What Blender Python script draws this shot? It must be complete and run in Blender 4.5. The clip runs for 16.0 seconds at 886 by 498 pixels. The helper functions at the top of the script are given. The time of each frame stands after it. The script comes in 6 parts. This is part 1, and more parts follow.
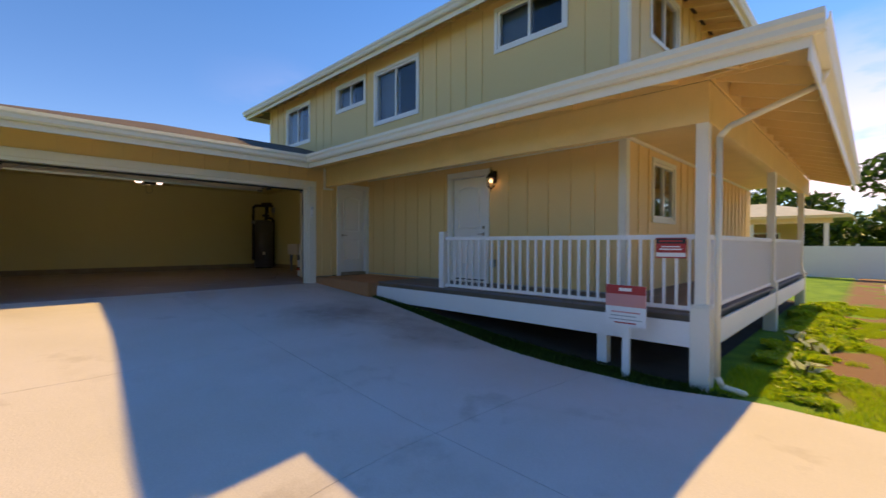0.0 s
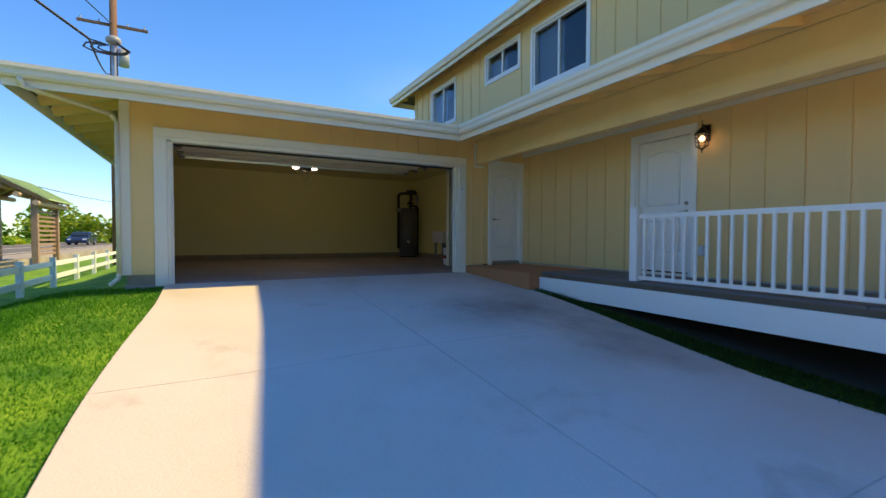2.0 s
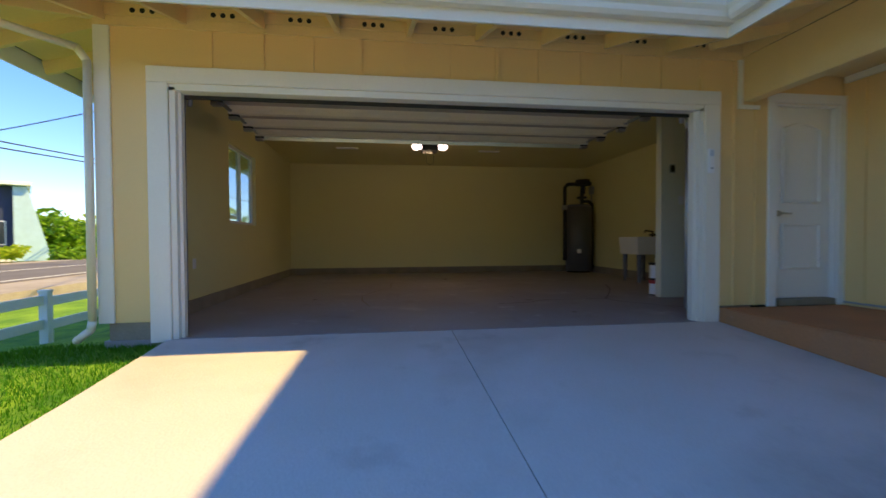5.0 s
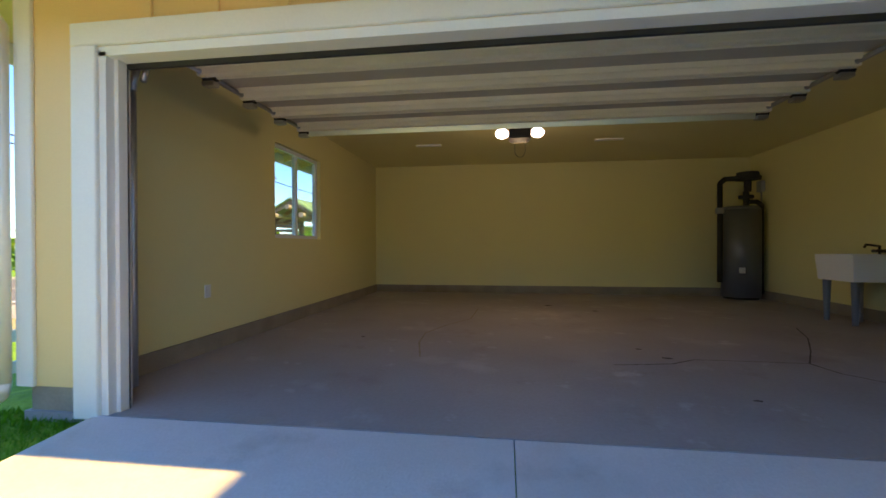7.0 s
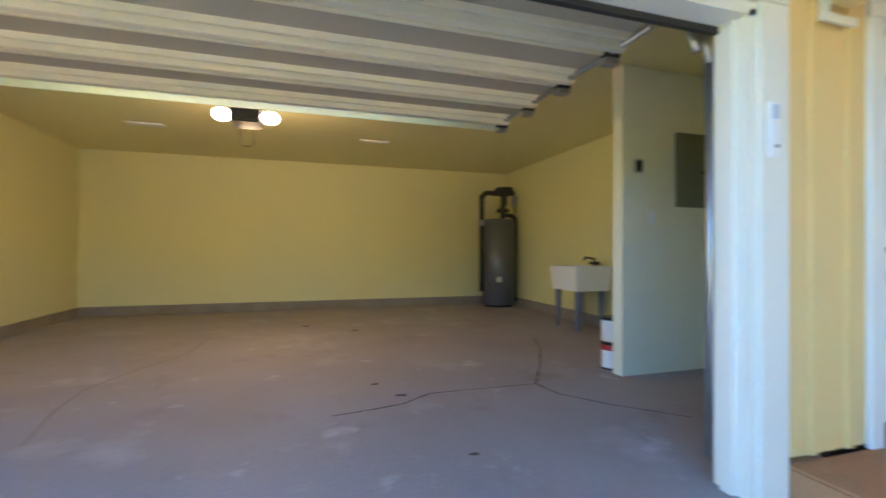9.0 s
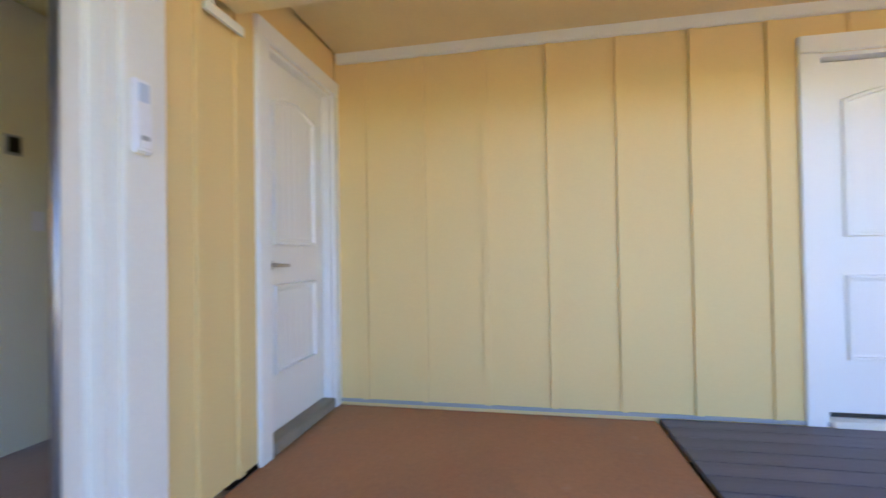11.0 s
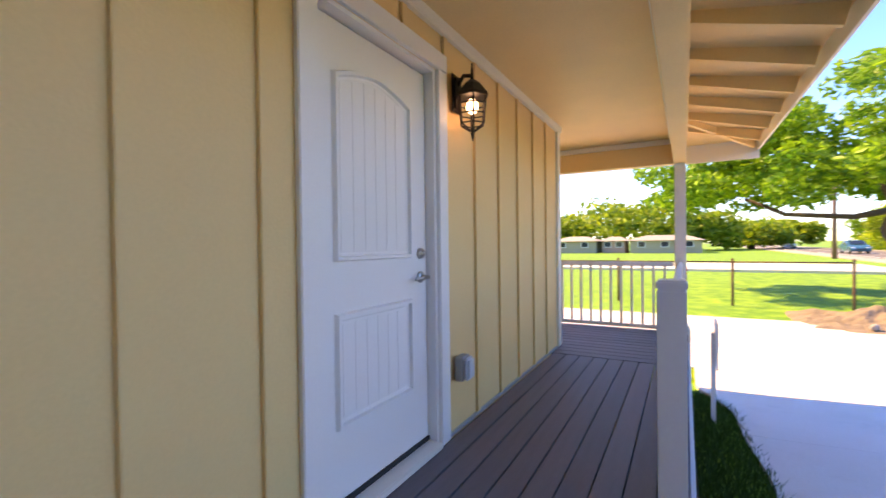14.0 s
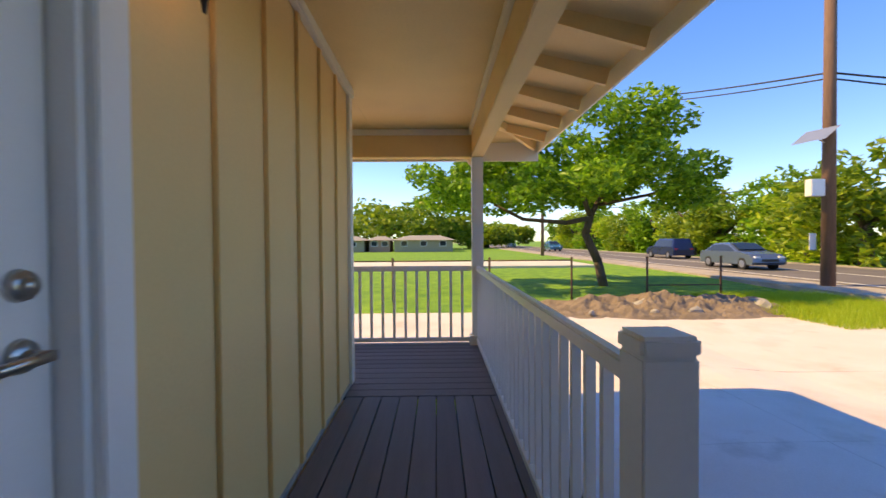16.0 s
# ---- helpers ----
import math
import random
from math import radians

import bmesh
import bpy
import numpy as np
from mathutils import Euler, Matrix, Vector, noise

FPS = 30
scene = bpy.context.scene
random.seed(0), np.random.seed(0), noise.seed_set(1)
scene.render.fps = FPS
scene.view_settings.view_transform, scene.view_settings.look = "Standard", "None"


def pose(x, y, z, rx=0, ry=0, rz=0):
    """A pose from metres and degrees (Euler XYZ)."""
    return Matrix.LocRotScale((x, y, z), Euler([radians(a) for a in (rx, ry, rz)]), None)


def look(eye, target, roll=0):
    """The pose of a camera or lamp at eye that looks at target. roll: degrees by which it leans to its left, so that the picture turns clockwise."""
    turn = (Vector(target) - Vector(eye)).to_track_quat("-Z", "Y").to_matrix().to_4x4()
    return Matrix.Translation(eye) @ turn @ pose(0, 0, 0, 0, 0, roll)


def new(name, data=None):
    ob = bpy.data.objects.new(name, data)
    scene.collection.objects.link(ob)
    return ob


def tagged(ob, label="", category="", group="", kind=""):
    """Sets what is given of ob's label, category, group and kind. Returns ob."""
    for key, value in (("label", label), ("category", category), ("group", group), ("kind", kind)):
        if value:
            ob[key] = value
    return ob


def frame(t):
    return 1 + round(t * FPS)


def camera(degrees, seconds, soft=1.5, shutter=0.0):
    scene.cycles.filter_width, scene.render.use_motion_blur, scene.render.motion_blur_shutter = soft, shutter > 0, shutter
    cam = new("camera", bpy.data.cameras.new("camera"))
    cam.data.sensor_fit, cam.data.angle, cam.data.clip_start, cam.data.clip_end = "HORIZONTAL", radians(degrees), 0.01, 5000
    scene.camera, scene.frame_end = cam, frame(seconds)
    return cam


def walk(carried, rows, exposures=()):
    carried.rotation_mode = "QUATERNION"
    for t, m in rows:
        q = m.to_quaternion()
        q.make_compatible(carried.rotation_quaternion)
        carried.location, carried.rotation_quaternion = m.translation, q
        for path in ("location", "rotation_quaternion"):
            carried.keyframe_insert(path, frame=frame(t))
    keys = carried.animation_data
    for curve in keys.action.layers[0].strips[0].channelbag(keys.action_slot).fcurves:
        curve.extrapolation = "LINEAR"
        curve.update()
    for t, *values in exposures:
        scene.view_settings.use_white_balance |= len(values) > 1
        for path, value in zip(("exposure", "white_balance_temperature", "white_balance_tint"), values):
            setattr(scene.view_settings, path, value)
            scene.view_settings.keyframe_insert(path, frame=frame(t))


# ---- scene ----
cam = camera(91.0, 16.0, shutter=0.4)
PATH = [
    (0, (0.113, -8.89, 0.894), (1.536, -7.484, 0.868), 0.2),
    (0.5, (0.153, -8.676, 0.881), (1.424, -7.132, 0.846), 0.3),
    (1, (0.206, -8.378, 0.829), (1.354, -6.741, 0.786), 0.2),
    (1.5, (0.331, -7.986, 0.78), (1.322, -6.25, 0.725), 0.0),
    (2, (0.538, -7.482, 0.709), (1.481, -5.719, 0.652), 0.2),
    (2.5, (0.714, -6.857, 0.641), (1.65, -5.091, 0.579), 0.3),
    (3, (0.873, -6.178, 0.646), (1.681, -4.35, 0.585), 0.3),
    (3.5, (1.034, -5.533, 0.662), (1.779, -3.678, 0.615), 0.1),
    (4, (1.27, -4.942, 0.734), (1.924, -3.053, 0.691), -0.0),
    (4.5, (1.508, -4.399, 0.772), (2.008, -2.463, 0.722), -0.2),
    (5, (1.745, -3.914, 0.822), (2.019, -1.933, 0.78), -0.3),
    (5.2, (1.817, -3.728, 0.832), (1.996, -1.736, 0.8), -0.4),
    (7.3, (2.408, -2.029, 1.002), (2.109, -0.051, 0.988), -0.1),
    (7.5, (2.478, -1.913, 1.019), (2.173, 0.064, 1.001), -0.1),
    (8, (2.658, -1.669, 1.058), (2.392, 0.313, 1.043), -0.1),
    (8.5, (2.862, -1.493, 1.044), (2.894, 0.507, 1.045), 0.1),
    (9, (3.049, -1.391, 1.06), (3.639, 0.52, 1.07), 0.2),
    (9.5, (3.226, -1.348, 1.074), (4.349, 0.307, 1.094), -0.0),
    (10, (3.421, -1.302, 1.081), (4.917, 0.025, 1.099), -0.1),
    (10.2, (3.492, -1.284, 1.093), (5.118, -0.12, 1.114), -0.2),
    (12.3, (4.263, -1.254, 1.156), (6.122, -1.99, 1.144), -1.4),
    (12.5, (4.388, -1.273, 1.167), (6.2, -2.118, 1.149), -1.3),
    (13, (4.725, -1.336, 1.157), (6.295, -2.574, 1.132), -1.0),
    (13.5, (5.047, -1.501, 1.192), (6.321, -3.043, 1.149), -0.6),
    (14, (5.295, -1.68, 1.248), (6.268, -3.428, 1.225), -0.7),
    (14.5, (5.501, -1.857, 1.286), (6.144, -3.751, 1.259), -0.5),
    (15, (5.642, -2.137, 1.268), (5.937, -4.115, 1.238), -0.5),
    (15.5, (5.744, -2.485, 1.271), (5.872, -4.48, 1.243), -0.4),
    (16, (5.789, -2.861, 1.274), (5.76, -4.86, 1.236), -0.4),
]
walk(cam, [(t, look(eye, target, roll)) for t, eye, target, roll in PATH],
     [(0, 0.12, 7800, 42), (1, 0.44, 7600, 42), (2, 0.47, 7050, 34), (3.5, 0.38, 6900, 32), (5, 0.76, 7250, 39), (7.5, 2.03, 7400, 33), (8, 2.62, 6850, 22), (8.5, 2.72, 6600, 19), (9.3, 3.05, 7600, 45), (10, 2.95, 7900, 48), (12.5, 2.2, 7900, 58), (13, 2.28, 7800, 57), (14, 1.66, 7850, 57), (15, 1.0, 7700, 54), (16, 0.62, 7450, 48)])

# ---- world, sun ----
world = bpy.data.worlds.new("sky")
scene.world = world
world.use_nodes = True
wn, wl = world.node_tree.nodes, world.node_tree.links
wn.clear()
sky = wn.new("ShaderNodeTexSky")
sky.sky_type = "NISHITA"
sky.sun_disc = False
sky.sun_elevation = radians(47.5)
sky.sun_rotation = radians(97)
sky.air_density, sky.dust_density, sky.ozone_density = 1.0, 0.0, 1.6
w_out, w_bg = wn.new("ShaderNodeOutputWorld"), wn.new("ShaderNodeBackground")
w_bg.inputs["Strength"].default_value = 0.15
w_co, w_sep = wn.new("ShaderNodeTexCoord"), wn.new("ShaderNodeSeparateXYZ")
w_noise = wn.new("ShaderNodeTexNoise")
w_noise.inputs["Scale"].default_value, w_noise.inputs["Detail"].default_value = 3.2, 7
w_map = wn.new("ShaderNodeMapping")
w_map.inputs["Scale"].default_value = (1, 1, 3.2)
w_map.inputs["Location"].default_value = (0.35, 0.1, 0)
w_ramp = wn.new("ShaderNodeMapRange")
w_ramp.inputs[1].default_value, w_ramp.inputs[2].default_value = 0.43, 0.53
w_low = wn.new("ShaderNodeMapRange")
w_low.inputs[1].default_value, w_low.inputs[2].default_value = 0.38, 0.08
w_mul, w_mix = wn.new("ShaderNodeMath"), wn.new("ShaderNodeMix")
w_mul.operation, w_mix.data_type = "MULTIPLY", "RGBA"
w_mix.inputs["B"].default_value = (7.5, 7.8, 8.2, 1)
wl.new(w_co.outputs["Generated"], w_map.inputs["Vector"])
wl.new(w_map.outputs["Vector"], w_noise.inputs["Vector"])
wl.new(w_noise.outputs["Fac"], w_ramp.inputs[0])
wl.new(w_co.outputs["Generated"], w_sep.inputs[0])
wl.new(w_sep.outputs["Z"], w_low.inputs[0])
w_side = wn.new("ShaderNodeMapRange")
w_side.inputs[1].default_value, w_side.inputs[2].default_value = 0.25, 0.85
w_mul2 = wn.new("ShaderNodeMath")
w_mul2.operation = "MULTIPLY"
wl.new(w_sep.outputs["X"], w_side.inputs[0])
wl.new(w_ramp.outputs[0], w_mul2.inputs[0])
wl.new(w_side.outputs[0], w_mul2.inputs[1])
wl.new(w_mul2.outputs[0], w_mul.inputs[0])
wl.new(w_low.outputs[0], w_mul.inputs[1])
wl.new(w_mul.outputs[0], w_mix.inputs["Factor"])
w_sat = wn.new("ShaderNodeHueSaturation")
w_sat.inputs["Saturation"].default_value = 1.4
w_sat.inputs["Hue"].default_value = 0.498
w_sat.inputs["Value"].default_value = 1.2
wl.new(sky.outputs["Color"], w_sat.inputs["Color"])
# clear tropical air: the horizon stays blue instead of turning milky
w_hor, w_clear = wn.new("ShaderNodeMapRange"), wn.new("ShaderNodeMix")
w_hor.inputs[1].default_value, w_hor.inputs[2].default_value, w_hor.inputs[3].default_value, w_hor.inputs[4].default_value = 0.0, 0.4, 1.0, 0.0
w_clear.data_type, w_clear.blend_type = "RGBA", "MULTIPLY"
w_clear.inputs["B"].default_value = (0.47, 0.78, 0.97, 1)
wl.new(w_sep.outputs["Z"], w_hor.inputs[0])
wl.new(w_hor.outputs[0], w_clear.inputs["Factor"])
wl.new(w_sat.outputs["Color"], w_clear.inputs["A"])
wl.new(w_clear.outputs["Result"], w_mix.inputs["A"])
wl.new(w_mix.outputs["Result"], w_bg.inputs["Color"])
wl.new(w_bg.outputs["Background"], w_out.inputs["Surface"])

sun_data = bpy.data.lights.new("sun", "SUN")
sun_data.energy, sun_data.angle, sun_data.color = 4.2, radians(0.55), (1.0, 0.89, 0.29)
sun = new("sun", sun_data)
sun.matrix_world = look((0, 0, 30), (-0.89, 0.172, 29))


# ---- materials ----
def mat(name, color, rough=0.6, metal=0.0, var=0.12, scale=3.0, fine=60.0, bump=0.15, bump_scale=None, emit=0.0, tint=None, per=0.0, stretch=(1, 1, 1), spec=0.5):
    """A procedural surface: base colour with stains at one scale and grain at another, and fine relief."""
    m = bpy.data.materials.new(name)
    m.use_nodes = True
    n, l = m.node_tree.nodes, m.node_tree.links
    b = n["Principled BSDF"]
    b.inputs["Roughness"].default_value, b.inputs["Metallic"].default_value = rough, metal
    b.inputs["Specular IOR Level"].default_value = spec
    co, mp = n.new("ShaderNodeTexCoord"), n.new("ShaderNodeMapping")
    mp.inputs["Scale"].default_value = stretch
    l.new(co.outputs["Object"], mp.inputs["Vector"])
    big, small = n.new("ShaderNodeTexNoise"), n.new("ShaderNodeTexNoise")
    big.inputs["Scale"].default_value, big.inputs["Detail"].default_value = scale, 5
    small.inputs["Scale"].default_value, small.inputs["Detail"].default_value = fine, 3
    for q in (big, small):
        l.new(mp.outputs["Vector"], q.inputs["Vector"])
    mix = n.new("ShaderNodeMix")
    mix.data_type = "RGBA"
    t = tint or tuple(c * 0.6 for c in color)
    mix.inputs["A"].default_value, mix.inputs["B"].default_value = (*color, 1), (*t, 1)
    rng = n.new("ShaderNodeMapRange")
    rng.inputs[1].default_value, rng.inputs[2].default_value, rng.inputs[4].default_value = 0.35, 0.75, min(1, var * 4)
    l.new(big.outputs["Fac"], rng.inputs[0])
    l.new(rng.outputs[0], mix.inputs["Factor"])
    hsv = n.new("ShaderNodeHueSaturation")
    val = n.new("ShaderNodeMapRange")
    val.inputs[3].default_value, val.inputs[4].default_value = 1 - var, 1 + var
    l.new(small.outputs["Fac"], val.inputs[0])
    last = val.outputs[0]
    if per:
        info = n.new("ShaderNodeObjectInfo")
        pr = n.new("ShaderNodeMapRange")
        pr.inputs[3].default_value, pr.inputs[4].default_value = 1 - per, 1 + per
        l.new(info.outputs["Random"], pr.inputs[0])
        mu = n.new("ShaderNodeMath")
        mu.operation = "MULTIPLY"
        l.new(last, mu.inputs[0])
        l.new(pr.outputs[0], mu.inputs[1])
        last = mu.outputs[0]
    l.new(last, hsv.inputs["Value"])
    l.new(mix.outputs["Result"], hsv.inputs["Color"])
    l.new(hsv.outputs["Color"], b.inputs["Base Color"])
    if bump:
        bp = n.new("ShaderNodeBump")
        bp.inputs["Strength"].default_value, bp.inputs["Distance"].default_value = bump, 0.01
        bn = small
        if bump_scale:
            bn = n.new("ShaderNodeTexNoise")
            bn.inputs["Scale"].default_value, bn.inputs["Detail"].default_value = bump_scale, 4
            l.new(mp.outputs["Vector"], bn.inputs["Vector"])
        l.new(bn.outputs["Fac"], bp.inputs["Height"])
        l.new(bp.outputs["Normal"], b.inputs["Normal"])
    if emit:
        b.inputs["Emission Color"].default_value = (*color, 1)
        b.inputs["Emission Strength"].default_value = emit
    return m


def stain(m, scale, color, lo, hi, most):
    """Uneven stains of another colour laid over a material's base colour."""
    n, l = m.node_tree.nodes, m.node_tree.links
    b = n["Principled BSDF"]
    src = b.inputs["Base Color"].links[0].from_socket
    co, q, r, mix = n.new("ShaderNodeTexCoord"), n.new("ShaderNodeTexNoise"), n.new("ShaderNodeMapRange"), n.new("ShaderNodeMix")
    q.inputs["Scale"].default_value, q.inputs["Detail"].default_value, q.inputs["Roughness"].default_value = scale, 7, 0.62
    r.inputs[1].default_value, r.inputs[2].default_value, r.inputs[4].default_value = lo, hi, most
    mix.data_type = "RGBA"
    mix.inputs["B"].default_value = (*color, 1)
    l.new(co.outputs["Object"], q.inputs["Vector"])
    l.new(q.outputs["Fac"], r.inputs[0])
    l.new(r.outputs[0], mix.inputs["Factor"])
    l.new(src, mix.inputs["A"])
    l.new(mix.outputs["Result"], b.inputs["Base Color"])


def stain_at(m, cx, cy, rx, ry, color, most):
    """A broken stain round one place."""
    n, l = m.node_tree.nodes, m.node_tree.links
    b = n["Principled BSDF"]
    src = b.inputs["Base Color"].links[0].from_socket
    co, mp, g, q = n.new("ShaderNodeTexCoord"), n.new("ShaderNodeMapping"), n.new("ShaderNodeTexGradient"), n.new("ShaderNodeTexNoise")
    mp.vector_type = "TEXTURE"
    mp.inputs["Location"].default_value, mp.inputs["Scale"].default_value = (cx, cy, -0.2), (rx, ry, 9)
    g.gradient_type = "SPHERICAL"
    q.inputs["Scale"].default_value, q.inputs["Detail"].default_value, q.inputs["Roughness"].default_value = 2.6, 7, 0.65
    mu, r, mix = n.new("ShaderNodeMath"), n.new("ShaderNodeMapRange"), n.new("ShaderNodeMix")
    mu.operation, mix.data_type = "MULTIPLY", "RGBA"
    mix.inputs["B"].default_value = (*color, 1)
    r.inputs[1].default_value, r.inputs[2].default_value, r.inputs[4].default_value = 0.10, 0.42, most
    l.new(co.outputs["Object"], mp.inputs["Vector"])
    l.new(mp.outputs["Vector"], g.inputs["Vector"])
    l.new(co.outputs["Object"], q.inputs["Vector"])
    l.new(g.outputs["Fac"], mu.inputs[0])
    l.new(q.outputs["Fac"], mu.inputs[1])
    l.new(mu.outputs[0], r.inputs[0])
    l.new(r.outputs[0], mix.inputs["Factor"])
    l.new(src, mix.inputs["A"])
    l.new(mix.outputs["Result"], b.inputs["Base Color"])


def leaf_mat(name, color, tint, rough=0.45):
    """Leaves that vary leaf by leaf and let some light through."""
    m = bpy.data.materials.new(name)
    m.use_nodes = True
    n, l = m.node_tree.nodes, m.node_tree.links
    b = n["Principled BSDF"]
    b.inputs["Roughness"].default_value = rough
    geo, mix = n.new("ShaderNodeNewGeometry"), n.new("ShaderNodeMix")
    mix.data_type = "RGBA"
    mix.inputs["A"].default_value, mix.inputs["B"].default_value = (*color, 1), (*tint, 1)
    l.new(geo.outputs["Random Per Island"], mix.inputs["Factor"])
    l.new(mix.outputs["Result"], b.inputs["Base Color"])
    tr, ms = n.new("ShaderNodeBsdfTranslucent"), n.new("ShaderNodeMixShader")
    l.new(mix.outputs["Result"], tr.inputs["Color"])
    ms.inputs[0].default_value = 0.5
    l.new(b.outputs[0], ms.inputs[1])
    l.new(tr.outputs[0], ms.inputs[2])
    l.new(ms.outputs[0], n["Material Output"].inputs["Surface"])
    return m


def glass_mat(name, tint=(0.85, 0.95, 1.0)):
    m = bpy.data.materials.new(name)
    m.use_nodes = True
    b = m.node_tree.nodes["Principled BSDF"]
    b.inputs["Base Color"].default_value = (*tint, 1)
    b.inputs["Roughness"].default_value, b.inputs["Transmission Weight"].default_value, b.inputs["IOR"].default_value = 0.02, 1.0, 1.45
    return m


SIDING = mat("siding_paint", (0.84, 0.575, 0.26), 0.55, var=0.05, scale=1.2, fine=90, bump=0.12, tint=(0.79, 0.53, 0.24))
TRIM = mat("trim_paint", (0.80, 0.77, 0.68), 0.45, var=0.04, scale=2, fine=80, bump=0.06, tint=(0.74, 0.70, 0.60))
EAVE = mat("eave_paint", (0.85, 0.61, 0.28), 0.5, var=0.06, scale=2, fine=60, bump=0.08)
WHITE = mat("white_vinyl", (0.82, 0.82, 0.82), 0.35, var=0.03, scale=3, fine=50, bump=0.04, tint=(0.75, 0.75, 0.74))
DOORW = mat("door_paint", (0.82, 0.82, 0.80), 0.4, var=0.03, scale=3, fine=120, bump=0.05, tint=(0.77, 0.77, 0.75))
GUTTER = mat("gutter_enamel", (0.80, 0.74, 0.60), 0.35, var=0.04, scale=2, fine=30, bump=0.03, tint=(0.72, 0.66, 0.52))
CONCRETE = mat("driveway_concrete", (0.68, 0.59, 0.56), 0.85, var=0.10, scale=0.8, fine=70, bump=0.25, tint=(0.50, 0.43, 0.34))
stain(CONCRETE, 0.55, (0.34, 0.26, 0.20), 0.54, 0.76, 0.4)
SLAB = mat("brown_concrete", (0.52, 0.21, 0.09), 0.8, var=0.14, scale=1.6, fine=50, bump=0.2, tint=(0.40, 0.155, 0.065))
GFLOOR = mat("garage_concrete", (0.36, 0.31, 0.30), 0.6, var=0.14, scale=0.9, fine=40, bump=0.15, tint=(0.26, 0.21, 0.19))
stain(GFLOOR, 1.1, (0.55, 0.50, 0.50), 0.56, 0.72, 0.55)
stain(GFLOOR, 2.6, (0.62, 0.60, 0.62), 0.62, 0.74, 0.6)
stain(GFLOOR, 1.7, (0.22, 0.15, 0.12), 0.58, 0.74, 0.5)
stain(CONCRETE, 1.3, (0.26, 0.18, 0.13), 0.60, 0.78, 0.45)
stain_at(CONCRETE, 3.9, -2.9, 1.5, 1.2, (0.24, 0.16, 0.12), 0.6)
stain_at(CONCRETE, 4.4, -4.2, 0.9, 1.6, (0.26, 0.18, 0.13), 0.45)
stain(SLAB, 2.2, (0.36, 0.19, 0.12), 0.54, 0.70, 0.45)
stain(SLAB, 7.0, (0.62, 0.40, 0.28), 0.62, 0.75, 0.35)
STEM = mat("footing_concrete", (0.33, 0.27, 0.20), 0.9, var=0.15, scale=4, fine=60, bump=0.3)
GWALL = mat("garage_wall_paint", (0.79, 0.72, 0.36), 0.6, var=0.04, scale=1.5, fine=120, bump=0.1, tint=(0.75, 0.68, 0.33))
GSTUB = mat("wing_wall_paint", (0.80, 0.78, 0.62), 0.6, var=0.04, scale=1.5, fine=120, bump=0.1, tint=(0.76, 0.73, 0.57))
DECK = mat("deck_composite", (0.155, 0.14, 0.155), 0.6, var=0.12, scale=3, fine=40, bump=0.25, stretch=(6, 0.5, 6), per=0.12)
DECKX = mat("deck_composite_cross", (0.17, 0.14, 0.14), 0.6, var=0.12, scale=3, fine=40, bump=0.25, stretch=(0.5, 6, 6), per=0.12)
ROOF = mat("asphalt_shingle", (0.14, 0.10, 0.08), 0.9, var=0.2, scale=3, fine=30, bump=0.5)
DARK = mat("hole_shade_dark", (0.02, 0.018, 0.015), 0.9, var=0.05, bump=0)
IRON = mat("black_iron", (0.03, 0.025, 0.022), 0.45, 0.6, var=0.1, fine=40, bump=0.1)
NICKEL = mat("satin_nickel", (0.55, 0.52, 0.47), 0.28, 1.0, var=0.04, fine=60, bump=0.02)
GREYPLASTIC = mat("grey_plastic", (0.35, 0.37, 0.38), 0.4, var=0.05, bump=0.05)
TANK = mat("tank_enamel", (0.16, 0.17, 0.19), 0.35, 0.3, var=0.06, scale=2, bump=0.05)
PIPE = mat("black_pipe_wrap", (0.03, 0.03, 0.03), 0.7, var=0.1, bump=0.2)
PANELGREY = mat("panel_grey", (0.20, 0.21, 0.17), 0.5, 0.2, var=0.05, bump=0.05)
STEEL = mat("galvanised_steel", (0.45, 0.46, 0.47), 0.4, 0.9, var=0.12, scale=6, bump=0.08)
# panels darker than the ribs: dimness under the ceiling is in this colour
GDOOR = mat("garage_door_enamel_dim", (0.52, 0.45, 0.35), 0.7, var=0.05, scale=2, fine=40, bump=0.08)
REDSIGN = mat("red_sign", (0.55, 0.03, 0.03), 0.45, var=0.05, bump=0.02)
BLACK = mat("black_print", (0.02, 0.02, 0.02), 0.5, var=0.05, bump=0)
PAPER = mat("white_print", (0.85, 0.85, 0.85), 0.5, var=0.03, bump=0)
PINK = mat("pale_red_print", (0.75, 0.30, 0.28), 0.5, var=0.05, bump=0)
RIM = mat("shaded_joist_wood", (0.16, 0.12, 0.09), 0.85, var=0.15, bump=0.2)
# paler and warmer than the panels: outdoor light on the ribs is painted in
RIBW = mat("door_rib_enamel_lit", (0.88, 0.80, 0.62), 0.45, var=0.05, bump=0.05)
GLASS = glass_mat("window_glass")
# near-black room surfaces: the dimness indoors is put into their colour
ROOMDARK = mat("painted_dim_room", (0.06, 0.055, 0.05), 0.8, var=0.15, scale=1, bump=0)
# dark blue-grey blind
CURTAIN = mat("dark_blind", (0.10, 0.12, 0.14), 0.5, var=0.08, bump=0.05)
BULB = mat("lit_bulb", (1.0, 0.72, 0.36), 0.4, var=0, bump=0, emit=2.4)
BULBW = mat("lit_opener_lamp", (1.0, 0.93, 0.80), 0.4, var=0, bump=0, emit=2.6)
WOODPOLE = mat("pole_wood", (0.22, 0.12, 0.08), 0.85, var=0.2, scale=4, fine=30, bump=0.4, stretch=(8, 8, 0.6))
